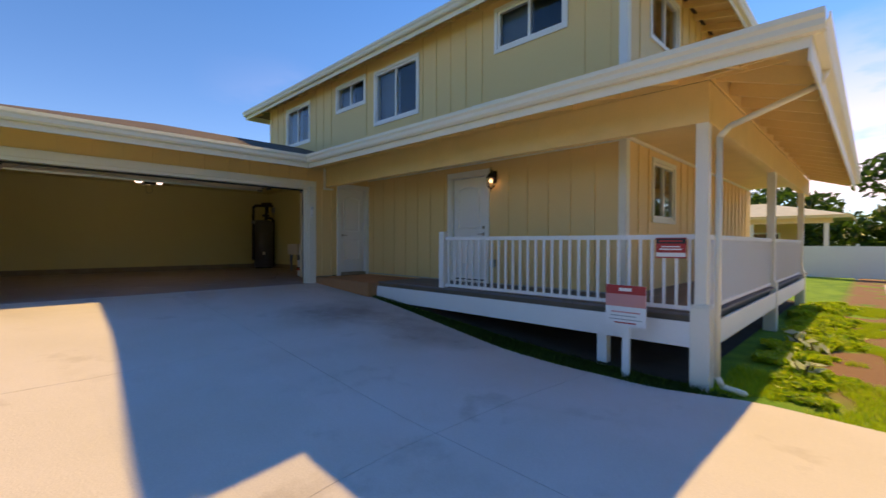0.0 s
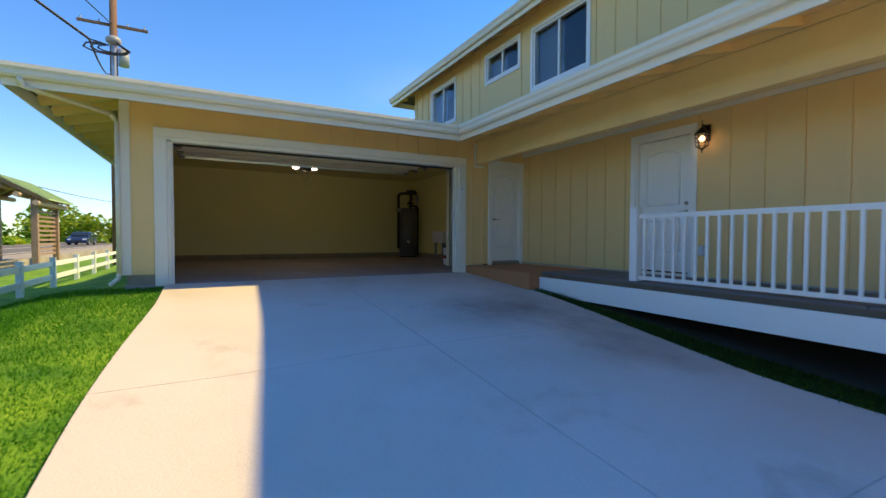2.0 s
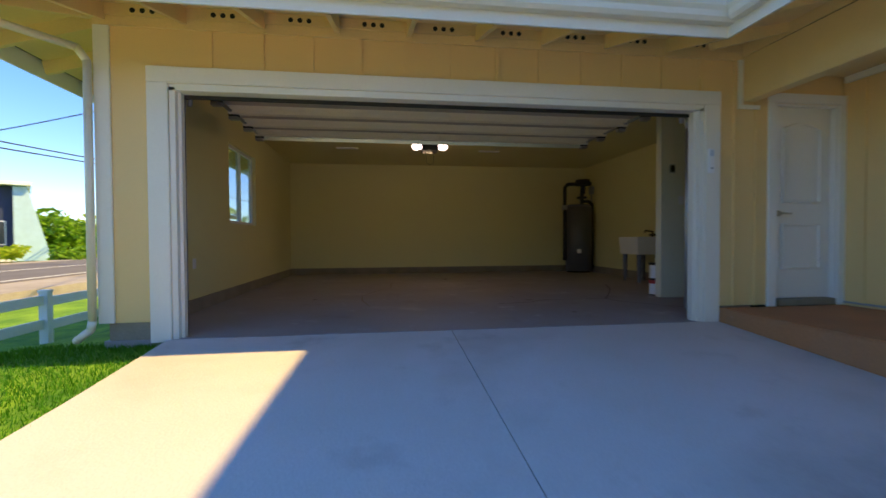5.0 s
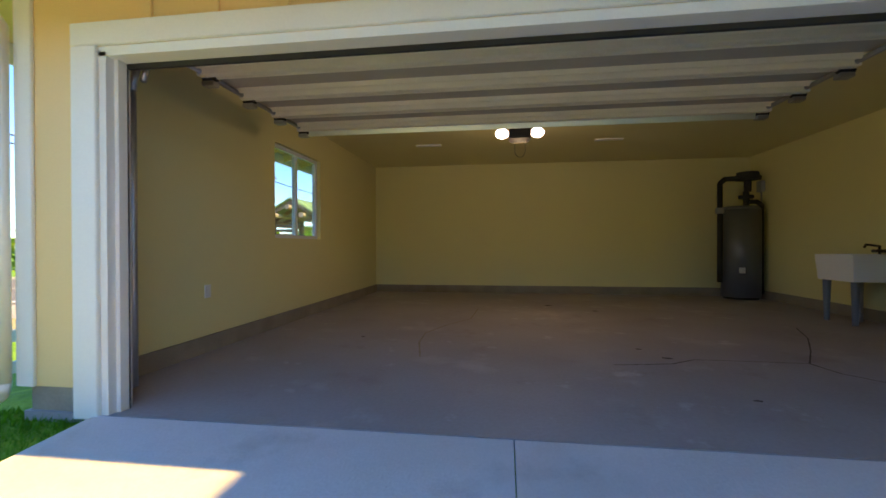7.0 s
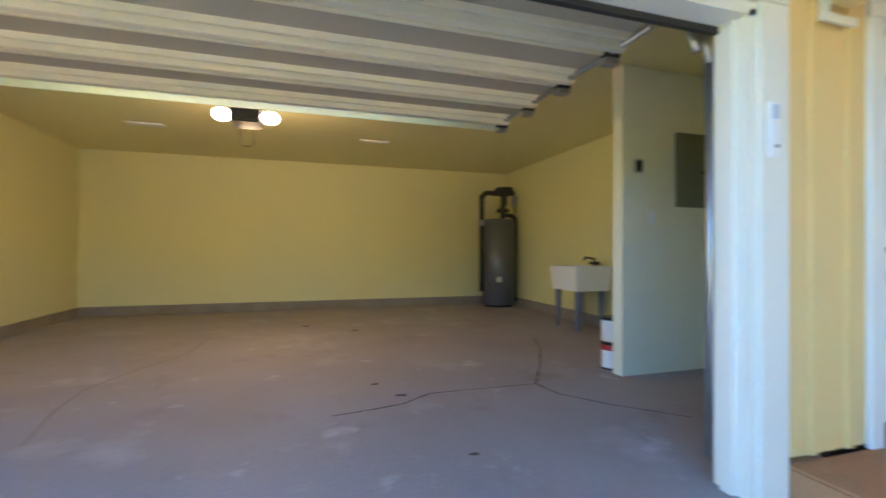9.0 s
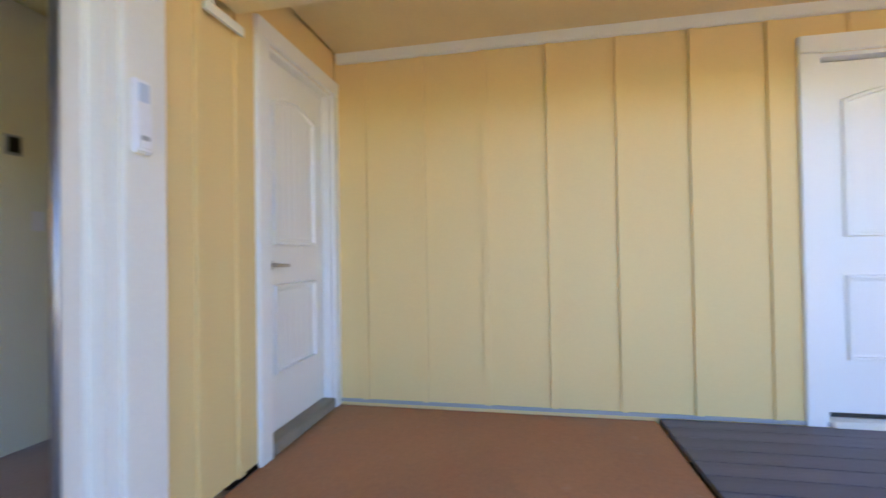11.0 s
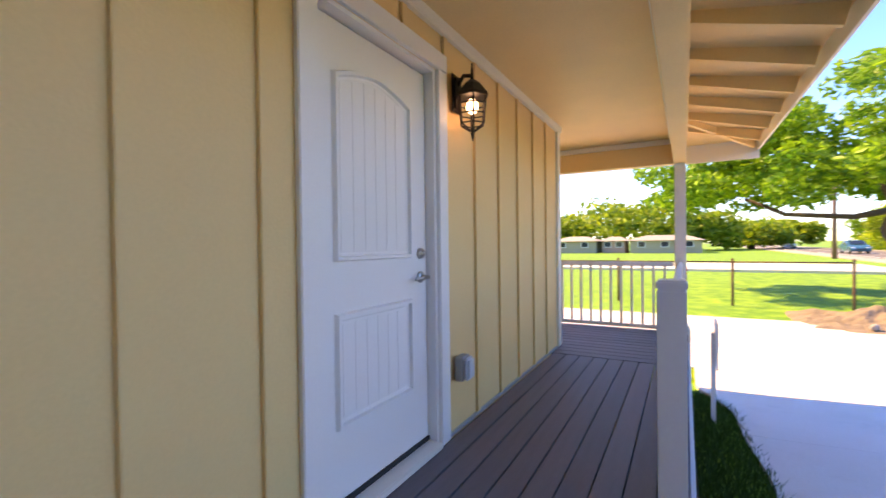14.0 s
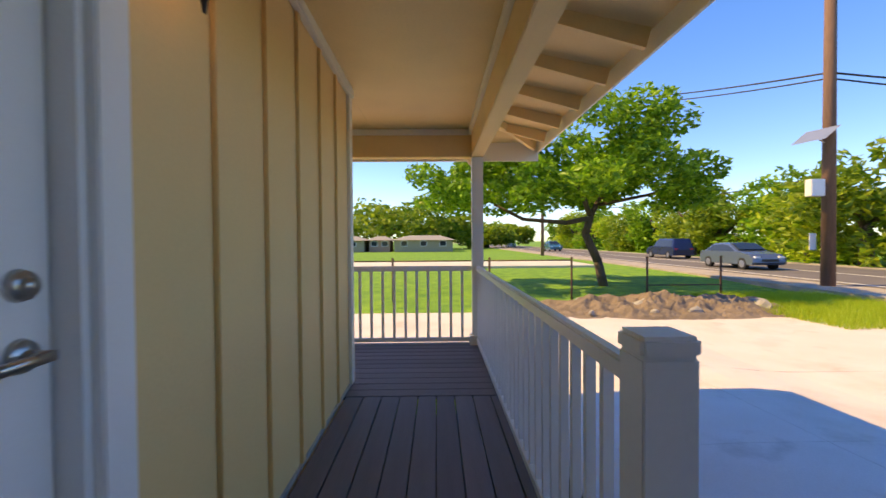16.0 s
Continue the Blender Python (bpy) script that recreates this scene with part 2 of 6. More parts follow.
BARK = mat("tree_bark", (0.12, 0.085, 0.06), 0.9, var=0.25, scale=6, fine=30, bump=0.6, stretch=(4, 4, 1))
ASPHALT = mat("road_asphalt", (0.16, 0.14, 0.13), 0.9, var=0.15, scale=0.5, fine=25, bump=0.25)
GRAVEL = mat("road_shoulder", (0.40, 0.34, 0.28), 0.95, var=0.2, scale=1.2, fine=20, bump=0.5)
LINE = mat("road_paint", (0.75, 0.74, 0.70), 0.7, var=0.1, bump=0.1)
DIRT = mat("bare_dirt", (0.24, 0.175, 0.125), 0.95, var=0.25, scale=2.5, fine=18, bump=0.9)
LEAF = leaf_mat("tree_leaves", (0.05, 0.20, 0.008), (0.32, 0.55, 0.02))
LEAFDARK = leaf_mat("hedge_leaves", (0.07, 0.19, 0.010), (0.38, 0.48, 0.02))
LEAFDEEP = leaf_mat("deep_green_leaves", (0.018, 0.06, 0.008), (0.10, 0.20, 0.02))
LEAFYEL = leaf_mat("yellow_leaves", (0.26, 0.46, 0.012), (0.58, 0.64, 0.03))
# dark copy of the lawn blades: shade beside the porch is in the colour
BLADEDARK = leaf_mat("shade_darkened_grass", (0.015, 0.06, 0.004), (0.04, 0.11, 0.008), 0.6)
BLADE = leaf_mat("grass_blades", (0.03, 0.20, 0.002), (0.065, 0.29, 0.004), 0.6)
CARBLUE = mat("car_paint_slate", (0.13, 0.18, 0.26), 0.22, 0.5, var=0.02, bump=0)
CARDARK = mat("car_paint_navy", (0.03, 0.05, 0.12), 0.22, 0.4, var=0.02, bump=0)
CARTEAL = mat("car_paint_teal", (0.05, 0.20, 0.28), 0.25, 0.4, var=0.02, bump=0)
TYRE = mat("tyre_rubber", (0.02, 0.02, 0.02), 0.85, var=0.1, bump=0.1)
AUTOGLASS = mat("car_glass", (0.02, 0.03, 0.04), 0.08, var=0, bump=0)
GREENROOF = mat("green_metal_roof", (0.42, 0.55, 0.26), 0.5, 0.1, var=0.06, scale=2, bump=0.08)
HUTWOOD = mat("shelter_timber", (0.38, 0.24, 0.17), 0.8, var=0.2, scale=4, fine=30, bump=0.3, stretch=(6, 6, 1))
HOUSER = mat("grey_house_roof", (0.32, 0.29, 0.26), 0.85, var=0.1, bump=0.2)
WIRE = mat("cable_black", (0.02, 0.02, 0.025), 0.6, var=0, bump=0)


def ground_mat():
    m = bpy.data.materials.new("lawn_and_soil")
    m.use_nodes = True
    n, l = m.node_tree.nodes, m.node_tree.links
    b = n["Principled BSDF"]
    b.inputs["Roughness"].default_value = 0.95
    co = n.new("ShaderNodeTexCoord")
    big, mid, fine = (n.new("ShaderNodeTexNoise") for _ in range(3))
    for q, s, d in ((big, 0.35, 5), (mid, 2.2, 5), (fine, 30, 4)):
        q.inputs["Scale"].default_value, q.inputs["Detail"].default_value = s, d
        l.new(co.outputs["Object"], q.inputs["Vector"])
    r = n.new("ShaderNodeValToRGB")
    r.color_ramp.elements[0].position, r.color_ramp.elements[0].color = 0.3, (0.05, 0.19, 0.004, 1)
    r.color_ramp.elements[1].position, r.color_ramp.elements[1].color = 0.7, (0.20, 0.37, 0.010, 1)
    l.new(mid.outputs["Fac"], r.inputs[0])
    h = n.new("ShaderNodeHueSaturation")
    v = n.new("ShaderNodeMapRange")
    v.inputs[3].default_value, v.inputs[4].default_value = 0.65, 1.35
    l.new(fine.outputs["Fac"], v.inputs[0])
    l.new(v.outputs[0], h.inputs["Value"])
    l.new(r.outputs[0], h.inputs["Color"])
    soil = n.new("ShaderNodeMix")
    soil.data_type = "RGBA"
    soil.inputs["B"].default_value = (0.26, 0.13, 0.075, 1)
    # bare soil only in the side yard east of the drive
    sx = n.new("ShaderNodeSeparateXYZ")
    l.new(co.outputs["Object"], sx.inputs[0])
    side = n.new("ShaderNodeMapRange")
    side.inputs[1].default_value, side.inputs[2].default_value = 5.2, 6.5
    l.new(sx.outputs["X"], side.inputs[0])
    lim = n.new("ShaderNodeMapRange")
    lim.inputs[1].default_value, lim.inputs[2].default_value = 0.40, 0.47
    patch = n.new("ShaderNodeTexNoise")
    patch.inputs["Scale"].default_value, patch.inputs["Detail"].default_value = 0.9, 6
    l.new(co.outputs["Object"], patch.inputs["Vector"])
    l.new(patch.outputs["Fac"], lim.inputs[0])
    far = n.new("ShaderNodeMapRange")
    far.inputs[1].default_value, far.inputs[2].default_value = 0.75, 0.45
    band, away = n.new("ShaderNodeMath"), n.new("ShaderNodeMath")
    band.operation, away.operation = "ADD", "ABSOLUTE"
    band.inputs[1].default_value = 8.95
    l.new(sx.outputs["Y"], band.inputs[0])
    l.new(band.outputs[0], away.inputs[0])
    l.new(away.outputs[0], far.inputs[0])
    m1, m2 = n.new("ShaderNodeMath"), n.new("ShaderNodeMath")
    m1.operation = m2.operation = "MULTIPLY"
    l.new(side.outputs[0], m1.inputs[0])
    l.new(lim.outputs[0], m1.inputs[1])
    l.new(m1.outputs[0], m2.inputs[0])
    l.new(far.outputs[0], m2.inputs[1])
    l.new(m2.outputs[0], soil.inputs["Factor"])
    l.new(h.outputs["Color"], soil.inputs["A"])
    l.new(soil.outputs["Result"], b.inputs["Base Color"])
    bp = n.new("ShaderNodeBump")
    bp.inputs["Strength"].default_value, bp.inputs["Distance"].default_value = 0.8, 0.03
    l.new(fine.outputs["Fac"], bp.inputs["Height"])
    l.new(bp.outputs["Normal"], b.inputs["Normal"])
    return m


LAWN = ground_mat()


# ---- building helpers ----
def box(bm, x0, x1, y0, y1, z0, z1, bevel=0.0, m=None):
    vs = [bm.verts.new(p) for p in ((x0, y0, z0), (x1, y0, z0), (x1, y1, z0), (x0, y1, z0), (x0, y0, z1), (x1, y0, z1), (x1, y1, z1), (x0, y1, z1))]
    if m is not None:
        for v in vs:
            v.co = m @ v.co
    fs = [bm.faces.new([vs[i] for i in q]) for q in ((3, 2, 1, 0), (4, 5, 6, 7), (0, 1, 5, 4), (1, 2, 6, 5), (2, 3, 7, 6), (3, 0, 4, 7))]
    if bevel:
        es = list({e for f in fs for e in f.edges})
        bmesh.ops.bevel(bm, geom=es, offset=bevel, segments=2, affect="EDGES")
    return bm


def cyl(bm, a, b, r0, r1=None, seg=12):
    """A round bar from a to b."""
    a, b = Vector(a), Vector(b)
    r1 = r0 if r1 is None else r1
    q = (b - a).to_track_quat("Z", "Y").to_matrix()
    rings = []
    for c, r in ((a, r0), (b, r1)):
        rings.append([bm.verts.new(c + q @ Vector((r * math.cos(2 * math.pi * i / seg), r * math.sin(2 * math.pi * i / seg), 0))) for i in range(seg)])
    for i in range(seg):
        j = (i + 1) % seg
        bm.faces.new((rings[0][i], rings[0][j], rings[1][j], rings[1][i]))
    bm.faces.new(list(reversed(rings[0])))
    bm.faces.new(rings[1])
    return bm


def tube(bm, pts, r, seg=10):
    for a, b in zip(pts, pts[1:]):
        cyl(bm, a, b, r, r, seg)
    for p in pts[1:-1]:
        ball(bm, p, r, 8, 6)
    return bm


def ball(bm, c, r, u=12, v=8, squash=1.0):
    m = Matrix.Translation(c) @ Matrix.Diagonal((r, r, r * squash, 1))
    bmesh.ops.create_uvsphere(bm, u_segments=u, v_segments=v, radius=1, matrix=m)
    return bm


def poly(bm, pts):
    return bm.faces.new([bm.verts.new(p) for p in pts])


def prism(bm, pts, d):
    """A flat outline pts swept by the vector d."""
    d = Vector(d)
    a = [bm.verts.new(p) for p in pts]
    b = [bm.verts.new(Vector(p) + d) for p in pts]
    bm.faces.new(a)
    bm.faces.new(list(reversed(b)))
    for i in range(len(a)):
        j = (i + 1) % len(a)
        bm.faces.new((a[j], a[i], b[i], b[j]))
    return bm


def beam(bm, a, b, w, h):
    """A rectangular timber from a to b: w across, h upright."""
    a, b = Vector(a), Vector(b)
    d = (b - a).normalized()
    s = d.cross(Vector((0, 0, 1))).normalized() * (w / 2)
    u = s.cross(d).normalized() * (h / 2)
    return prism(bm, [a + s + u, a - s + u, a - s - u, a + s - u], b - a)


def finish(bm, name, material, smooth=False):
    bmesh.ops.recalc_face_normals(bm, faces=bm.faces[:])
    me = bpy.data.meshes.new(name)
    bm.to_mesh(me)
    bm.free()
    me.materials.append(material)
    if smooth:
        for p in me.polygons:
            p.use_smooth = True
    return me


def part(name, bm, material, parent=None, label="", smooth=False):
    ob = new(name, finish(bm, name, material, smooth))
    if parent is not None:
        ob.parent = parent
    if label:
        tagged(ob, label)
    return ob


def thing(name, label, category, group="", kind="", at=(0, 0, 0)):
    ob = new(name)
    ob.empty_display_size = 0.2
    ob.location = at
    return tagged(ob, label, category, group, kind)


def struct(name, bm, material, label, category, smooth=False):
    return tagged(part(name, bm, material, None, "", smooth), label, category, "", "structure")


def B(*a, **k):
    return box(bmesh.new(), *a, **k)


def wall(bm, axis, p0, p1, u0, u1, z0, z1, holes=()):
    """A wall slab with through openings: axis is its normal, p0..p1 its thickness, u along it."""
    us = sorted({u0, u1, *(h[0] for h in holes), *(h[1] for h in holes)})
    zs = sorted({z0, z1, *(h[2] for h in holes), *(h[3] for h in holes)})
    us, zs = [u for u in us if u0 <= u <= u1], [z for z in zs if z0 <= z <= z1]

    def solid(i, j):
        if not (0 <= i < len(us) - 1 and 0 <= j < len(zs) - 1):
            return False
        cu, cz = (us[i] + us[i + 1]) / 2, (zs[j] + zs[j + 1]) / 2
        return not any(h[0] < cu < h[1] and h[2] < cz < h[3] for h in holes)

    def pt(p, u, z):
        return (p, u, z) if axis == "x" else (u, p, z)

    for i in range(len(us) - 1):
        for j in range(len(zs) - 1):
            if not solid(i, j):
                continue
            a, b, c, d = us[i], us[i + 1], zs[j], zs[j + 1]
            for p in (p0, p1):
                poly(bm, [pt(p, a, c), pt(p, b, c), pt(p, b, d), pt(p, a, d)])
            for di, dj, q in ((-1, 0, ((a, c), (a, d))), (1, 0, ((b, c), (b, d))), (0, -1, ((a, c), (b, c))), (0, 1, ((a, d), (b, d)))):
                if not solid(i + di, j + dj):
                    (ua, za), (ub, zb) = q
                    poly(bm, [pt(p0, ua, za), pt(p1, ua, za), pt(p1, ub, zb), pt(p0, ub, zb)])
    bmesh.ops.remove_doubles(bm, verts=bm.verts[:], dist=1e-5)
    return bm


def smoothstep(a, b, x):
    t = min(1.0, max(0.0, (x - a) / (b - a)))
    return t * t * (3 - 2 * t)


def drive_z(y):
    """Height of the concrete drive: it falls from the garage towards the lane."""
    d = -y
    return -0.072 * min(d, 6.3) - 0.03 * max(0, min(d - 6.3, 4)) - 0.012 * max(0, min(d - 10.3, 6)) if d > 0 else 0.0


def dip(x, y):
    """Towards the lane the drive hangs a little to both sides."""
    return (0.05 + 0.12 * smoothstep(2.0, 0.6, x) + 0.06 * smoothstep(3.0, 4.8, x)) * smoothstep(-2, -6.3, y) * smoothstep(-15, -9.5, y)


def ground_z(x, y):
    z = drive_z(y) - 0.035 - dip(x, y)
    z -= 0.6 * smoothstep(-0.9, -3.4, x) * smoothstep(-9, 0, y)
    z += 0.18 * smoothstep(-14, -26, y)
    return z - 0.1 * smoothstep(0.2, 1.5, y)

# ---- plan ----
XW, YS = 6.475, -6.32          # west and south faces of the house
GX0, GX1, GY1 = -0.43, 7.0, 6.9   # inside of the garage
CEIL = 2.67
DECKZ = 0.15
RX, RY = 5.345, -7.6           # railing lines of the porch
EZ, SL = 2.57, 0.27           # lower eave height and slope of the roofs
EXP, EYG, EYS = 4.48, -0.76, -8.52   # eaves: porch west, garage front, porch south
UZ, SLU = 5.29, 0.30                     # upper eave

# ---- ground ----
bm = bmesh.new()
xs = sorted({-600, -300, -150, -80, -50, *[i * 2 for i in range(-18, -2)], *[i * 0.6 - 4 for i in range(0, 38)], 20, 25, 32, 45, 80, 150, 300, 600})
ys = sorted({-600, -300, -150, -90, -60, -45, *[i * 1.5 - 36 for i in range(0, 13)], *[i * 0.6 - 17 for i in range(0, 42)], 10, 13, 18, 25, 35, 50, 80, 150, 300, 600})
rows = [[bm.verts.new((x, y, ground_z(x, y) + 0.03 * noise.noise((x * 0.7, y * 0.7, 0)))) for x in xs] for y in ys]
for a, b in zip(rows, rows[1:]):
    for i in range(len(xs) - 1):
        bm.faces.new((a[i], a[i + 1], b[i + 1], b[i]))
struct("ground", bm, LAWN, "green lawn with patches of bare brown soil", "ground", True)


def sheet(name, outline_x, y0, y1, step, lift, material, label, category, thick=0.12):
    """A paved strip that follows the fall of the ground; outline_x(y) gives its two sides."""
    bm = bmesh.new()
    n = max(1, round((y1 - y0) / step))
    top, low = [], []
    for i in range(n + 1):
        y = y0 + (y1 - y0) * i / n
        a, b = outline_x(y)
        z = drive_z(y) + lift + (0.18 * smoothstep(-14, -26, y))
        top.append([bm.verts.new((a + (b - a) * k / 6, y, z - dip(a + (b - a) * k / 6, y))) for k in range(7)])
        low.append([bm.verts.new((a + (b - a) * k / 6, y, z - thick - dip(a + (b - a) * k / 6, y))) for k in range(7)])
    for i in range(n):
        for k in range(6):
            bm.faces.new((top[i][k], top[i][k + 1], top[i + 1][k + 1], top[i + 1][k]))
        for k in (0, 6):
            bm.faces.new((top[i][k], top[i + 1][k], low[i + 1][k], low[i][k]))
    for i in (0, n):
        for k in range(6):
            bm.faces.new((top[i][k], top[i][k + 1], low[i][k + 1], low[i][k]))
    return struct(name, bm, material, label, category)


# driveway slabs with open joints between them
def drive_right(y):
    if y > -2:
        return 5.04
    return 5.12 - 0.37 * min(1.0, (-y - 2) / 3.4) + 0.09 * smoothstep(-5.4, -7, y) + 0.35 * smoothstep(-7.1, -8.3, y)


def drive_left(y):
    return -0.04 - 0.17 * smoothstep(-1.0, -4.5, y)


JX = 2.36
for k, (ya, yb) in enumerate(((-3.85, -0.012), (-6.6, -3.855), (-9.2, -6.605))):
    sheet("driveway" if not k else f"driveway_{k + 1}", lambda y: (drive_left(y), JX - 0.003), ya, yb, 0.3, 0.0, CONCRETE, "pale broom-finished concrete driveway slab", "driveway")
    sheet(f"driveway_{k + 4}", lambda y: (JX + 0.003, drive_right(y)), ya, yb, 0.2, 0.0, CONCRETE, "pale concrete driveway slab with dark tyre stains", "driveway")
sheet("driveway_9", lambda y: (-3.6, -0.206), -9.2, -8.2, 0.5, 0.0, CONCRETE, "sunlit pale concrete flare of the driveway", "driveway")
sheet("driveway_10", lambda y: (-8.6, -0.203), -14.3, -9.206, 0.6, 0.0, CONCRETE, "sunlit pale concrete apron of the driveway", "driveway")
sheet("driveway_7", lambda y: (-0.2, 3.0), -14.3, -9.212, 0.6, 0.0, CONCRETE, "sunlit pale concrete apron of the driveway", "driveway")
sheet("driveway_8", lambda y: (3.012, 6.0), -14.3, -9.212, 0.6, 0.0, CONCRETE, "sunlit pale concrete lane", "driveway")
sheet("driveway_11", lambda y: (6.006, 24.0), -14.3, -9.212, 0.6, 0.0, CONCRETE, "sunlit pale concrete lane", "driveway")

# road along the west side
bm = bmesh.new()
ry = [-400, -200, -100, -60, -40, -26, -20, -14, -9, -4, 0, 6, 14, 30, 60, 100, 200, 400]


def road_z(y):
    return -0.42 if y < -9 else -0.42 + 0.06 * smoothstep(-9, 10, y)


def road_strip(x0, x1, lift, material, name, label, cat):
    bm = bmesh.new()
    v = [[bm.verts.new((x, y, road_z(y) + lift)) for x in (x0, x1)] + [bm.verts.new((x, y, road_z(y) - 0.5)) for x in (x0, x1)] for y in ry]
    for a, b in zip(v, v[1:]):
        bm.faces.new((a[0], a[1], b[1], b[0]))
        bm.faces.new((a[0], b[0], b[2], a[2]))
        bm.faces.new((a[1], b[1], b[3], a[3]))
    return struct(name, bm, material, label, cat)


road_strip(-9.0, -6.9, 0.0, GRAVEL, "road_shoulder", "pale gravel shoulder beside the road", "road shoulder")
road_strip(-17.5, -9.0, 0.02, ASPHALT, "road", "worn grey asphalt two-lane road", "road")
road_strip(-9.5, -9.38, 0.026, LINE, "road_line", "white painted edge line on the road", "road line")
road_strip(-13.3, -13.18, 0.026, LINE, "road_line_2", "painted centre line on the road", "road line")
road_strip(-19.5, -17.5, 0.0, GRAVEL, "road_shoulder_2", "gravel shoulder on the far side of the road", "road shoulder")

# ---- garage shell ----
struct("floor_garage", B(GX0 - 0.1, GX1, 0, GY1, -0.14, 0.0), GFLOOR, "stained bare concrete garage floor", "floor")
OPEN = (0.0, 4.88, -0.2, 2.13)
D1 = (5.68, 6.40, 0.16, 2.18)
wf = struct("wall_garage_front", wall(bmesh.new(), "y", 0.0, 0.14, -0.53, XW - 0.002, 0.15, 2.72, (OPEN, D1)), SIDING, "tan board-and-batten garage front wall", "wall")
GW = (2.71, 4.02, 1.08, 2.25)
wg = struct("wall_garage_left", wall(bmesh.new(), "x", -0.53, GX0, 0.14, GY1 + 0.1, 0.15, 2.72, (GW,)), GWALL, "yellow-cream painted garage side wall", "wall")
struct("wall_garage_back", B(GX0, GX1, GY1, GY1 + 0.12, 0.15, 2.72), GWALL, "yellow-cream painted garage back wall", "wall")
struct("wall_garage_right", B(GX1, GX1 + 0.12, 0.14, GY1 + 0.12, 0.15, 2.72), GWALL, "yellow-cream painted garage side wall", "wall")
struct("wall_garage_stub", B(5.60, GX1, 1.70, 1.82, 0.0, 2.66), GSTUB, "cream painted wing wall with electrical panel", "wall")
for n_, b_ in (("", (GX0, GX0 + 0.03, 0.16, GY1 - 0.03)), ("_2", (GX0, GX1, GY1 - 0.03, GY1)), ("_3", (GX1 - 0.03, GX1, 1.82, GY1 - 0.03))):
    struct("baseboard" + n_, B(*b_, 0.0, 0.15), STEM, "exposed brown concrete footing curb", "footing")
struct("footing", B(-0.50, -0.17, 0.02, 0.13, -0.25, 0.15), STEM, "exposed concrete footing at the garage corner", "footing")
struct("footing_2", B(-0.50, GX0, 0.13, GY1, -0.3, 0.15), STEM, "exposed concrete footing of the garage side", "footing")
struct("footing_3", B(GX0, GX1 + 0.1, GY1, GY1 + 0.1, -0.3, 0.15), STEM, "concrete footing of the garage back", "footing")
struct("ceiling_garage", B(GX0, GX1, 0.14, GY1, CEIL, CEIL + 0.04), GWALL, "painted flat garage ceiling", "ceiling")


def battens_y(parent, xs_, y, z0, z1, material):
    for x, a, b in [(x, z0(x) if callable(z0) else z0, z1) for x in xs_]:
        part("batten", B(x - 0.022, x + 0.022, y - 0.018, y, a, b, bevel=0.003), material, parent)


battens_y(wf, [-0.086 + 0.4115 * i for i in range(1, 13)], 0.0, 2.262, 2.575, SIDING)
battens_y(wf, [5.22, 5.46], 0.0, lambda x: 0.15, 2.575, SIDING)
part("corner_board", B(-0.56, -0.44, -0.022, 0.0, 0.15, 2.575, bevel=0.004), TRIM, wf, "cream corner board")
part("corner_board", B(-0.552, -0.53, 0.0, 0.10, 0.15, 2.605), TRIM, wf)
part("frieze_board", B(-0.56, XW - 0.02, -0.026, -0.001, 2.575, 2.65), EAVE, wf, "cream frieze board under the rafters")
# garage door casing and jambs
ct = thing("garage_door_casing", "cream painted timber casing round the garage opening", "door casing")
part("casing_side", B(-0.165, -0.002, -0.03, -0.001, -0.02, 2.13, bevel=0.004), TRIM, ct)
part("casing_side", B(4.882, 5.045, -0.03, -0.001, -0.02, 2.13, bevel=0.004), TRIM, ct)
part("casing_head", B(-0.165, 5.045, -0.032, -0.001, 2.132, 2.262, bevel=0.004), TRIM, ct)
part("jamb", B(0.0, 0.045, -0.006, 0.16, 0.0, 2.10), TRIM, ct)
part("jamb", B(4.835, 4.88, -0.006, 0.16, 0.0, 2.10), TRIM, ct)
part("jamb_stop", B(0.045, 0.07, 0.05, 0.11, 0.0, 2.075), TRIM, ct)
part("jamb_stop", B(4.81, 4.835, 0.05, 0.11, 0.0, 2.075), TRIM, ct)
part("head_jamb", B(0.0, 4.88, -0.006, 0.16, 2.075, 2.13), TRIM, ct)

# ---- house shell ----
D2 = (-3.725, -2.845, DECKZ, 2.19)
W1 = (-1.80, -0.32, 3.78, 4.95)
W2 = (0.16, 1.39, 4.42, 5.02)
W3 = (2.95, 4.30, 3.92, 5.0)
WA = (-5.32, -3.99, 4.42, 5.10)
hw = struct("wall_house_west", wall(bmesh.new(), "x", XW, XW + 0.14, YS, -0.001, -0.1, 2.8, (D2,)), SIDING, "tan board-and-batten house wall on the porch", "wall")
hu = struct("wall_house_west_upper", wall(bmesh.new(), "x", XW, XW + 0.14, YS, 5.6, 2.8, 5.43, (W1, W2, W3, WA)), SIDING, "beige board-and-batten upper storey wall", "wall")
WS = (7.60, 8.62, 1.32, 2.24)
WS2 = (7.45, 8.75, 4.25, 5.15)
hs = struct("wall_house_south", wall(bmesh.new(), "y", YS, YS + 0.14, XW + 0.14, 15.5, -0.1, 5.43, (WS, WS2)), SIDING, "tan board-and-batten house wall facing the side yard", "wall")
struct("wall_house_north", B(XW + 0.14, 15.5, 5.46, 5.6, 2.7, 5.43), SIDING, "beige upper storey end wall", "wall")
struct("wall_house_east", B(15.36, 15.5, YS + 0.14, 5.46, -0.1, 5.43), SIDING, "beige rear house wall", "wall")
struct("wall_inner", B(XW + 0.14, 15.36, 0.0, 0.1, -0.1, 2.7), ROOMDARK, "inner wall of the house, dimness put in its colour", "wall")
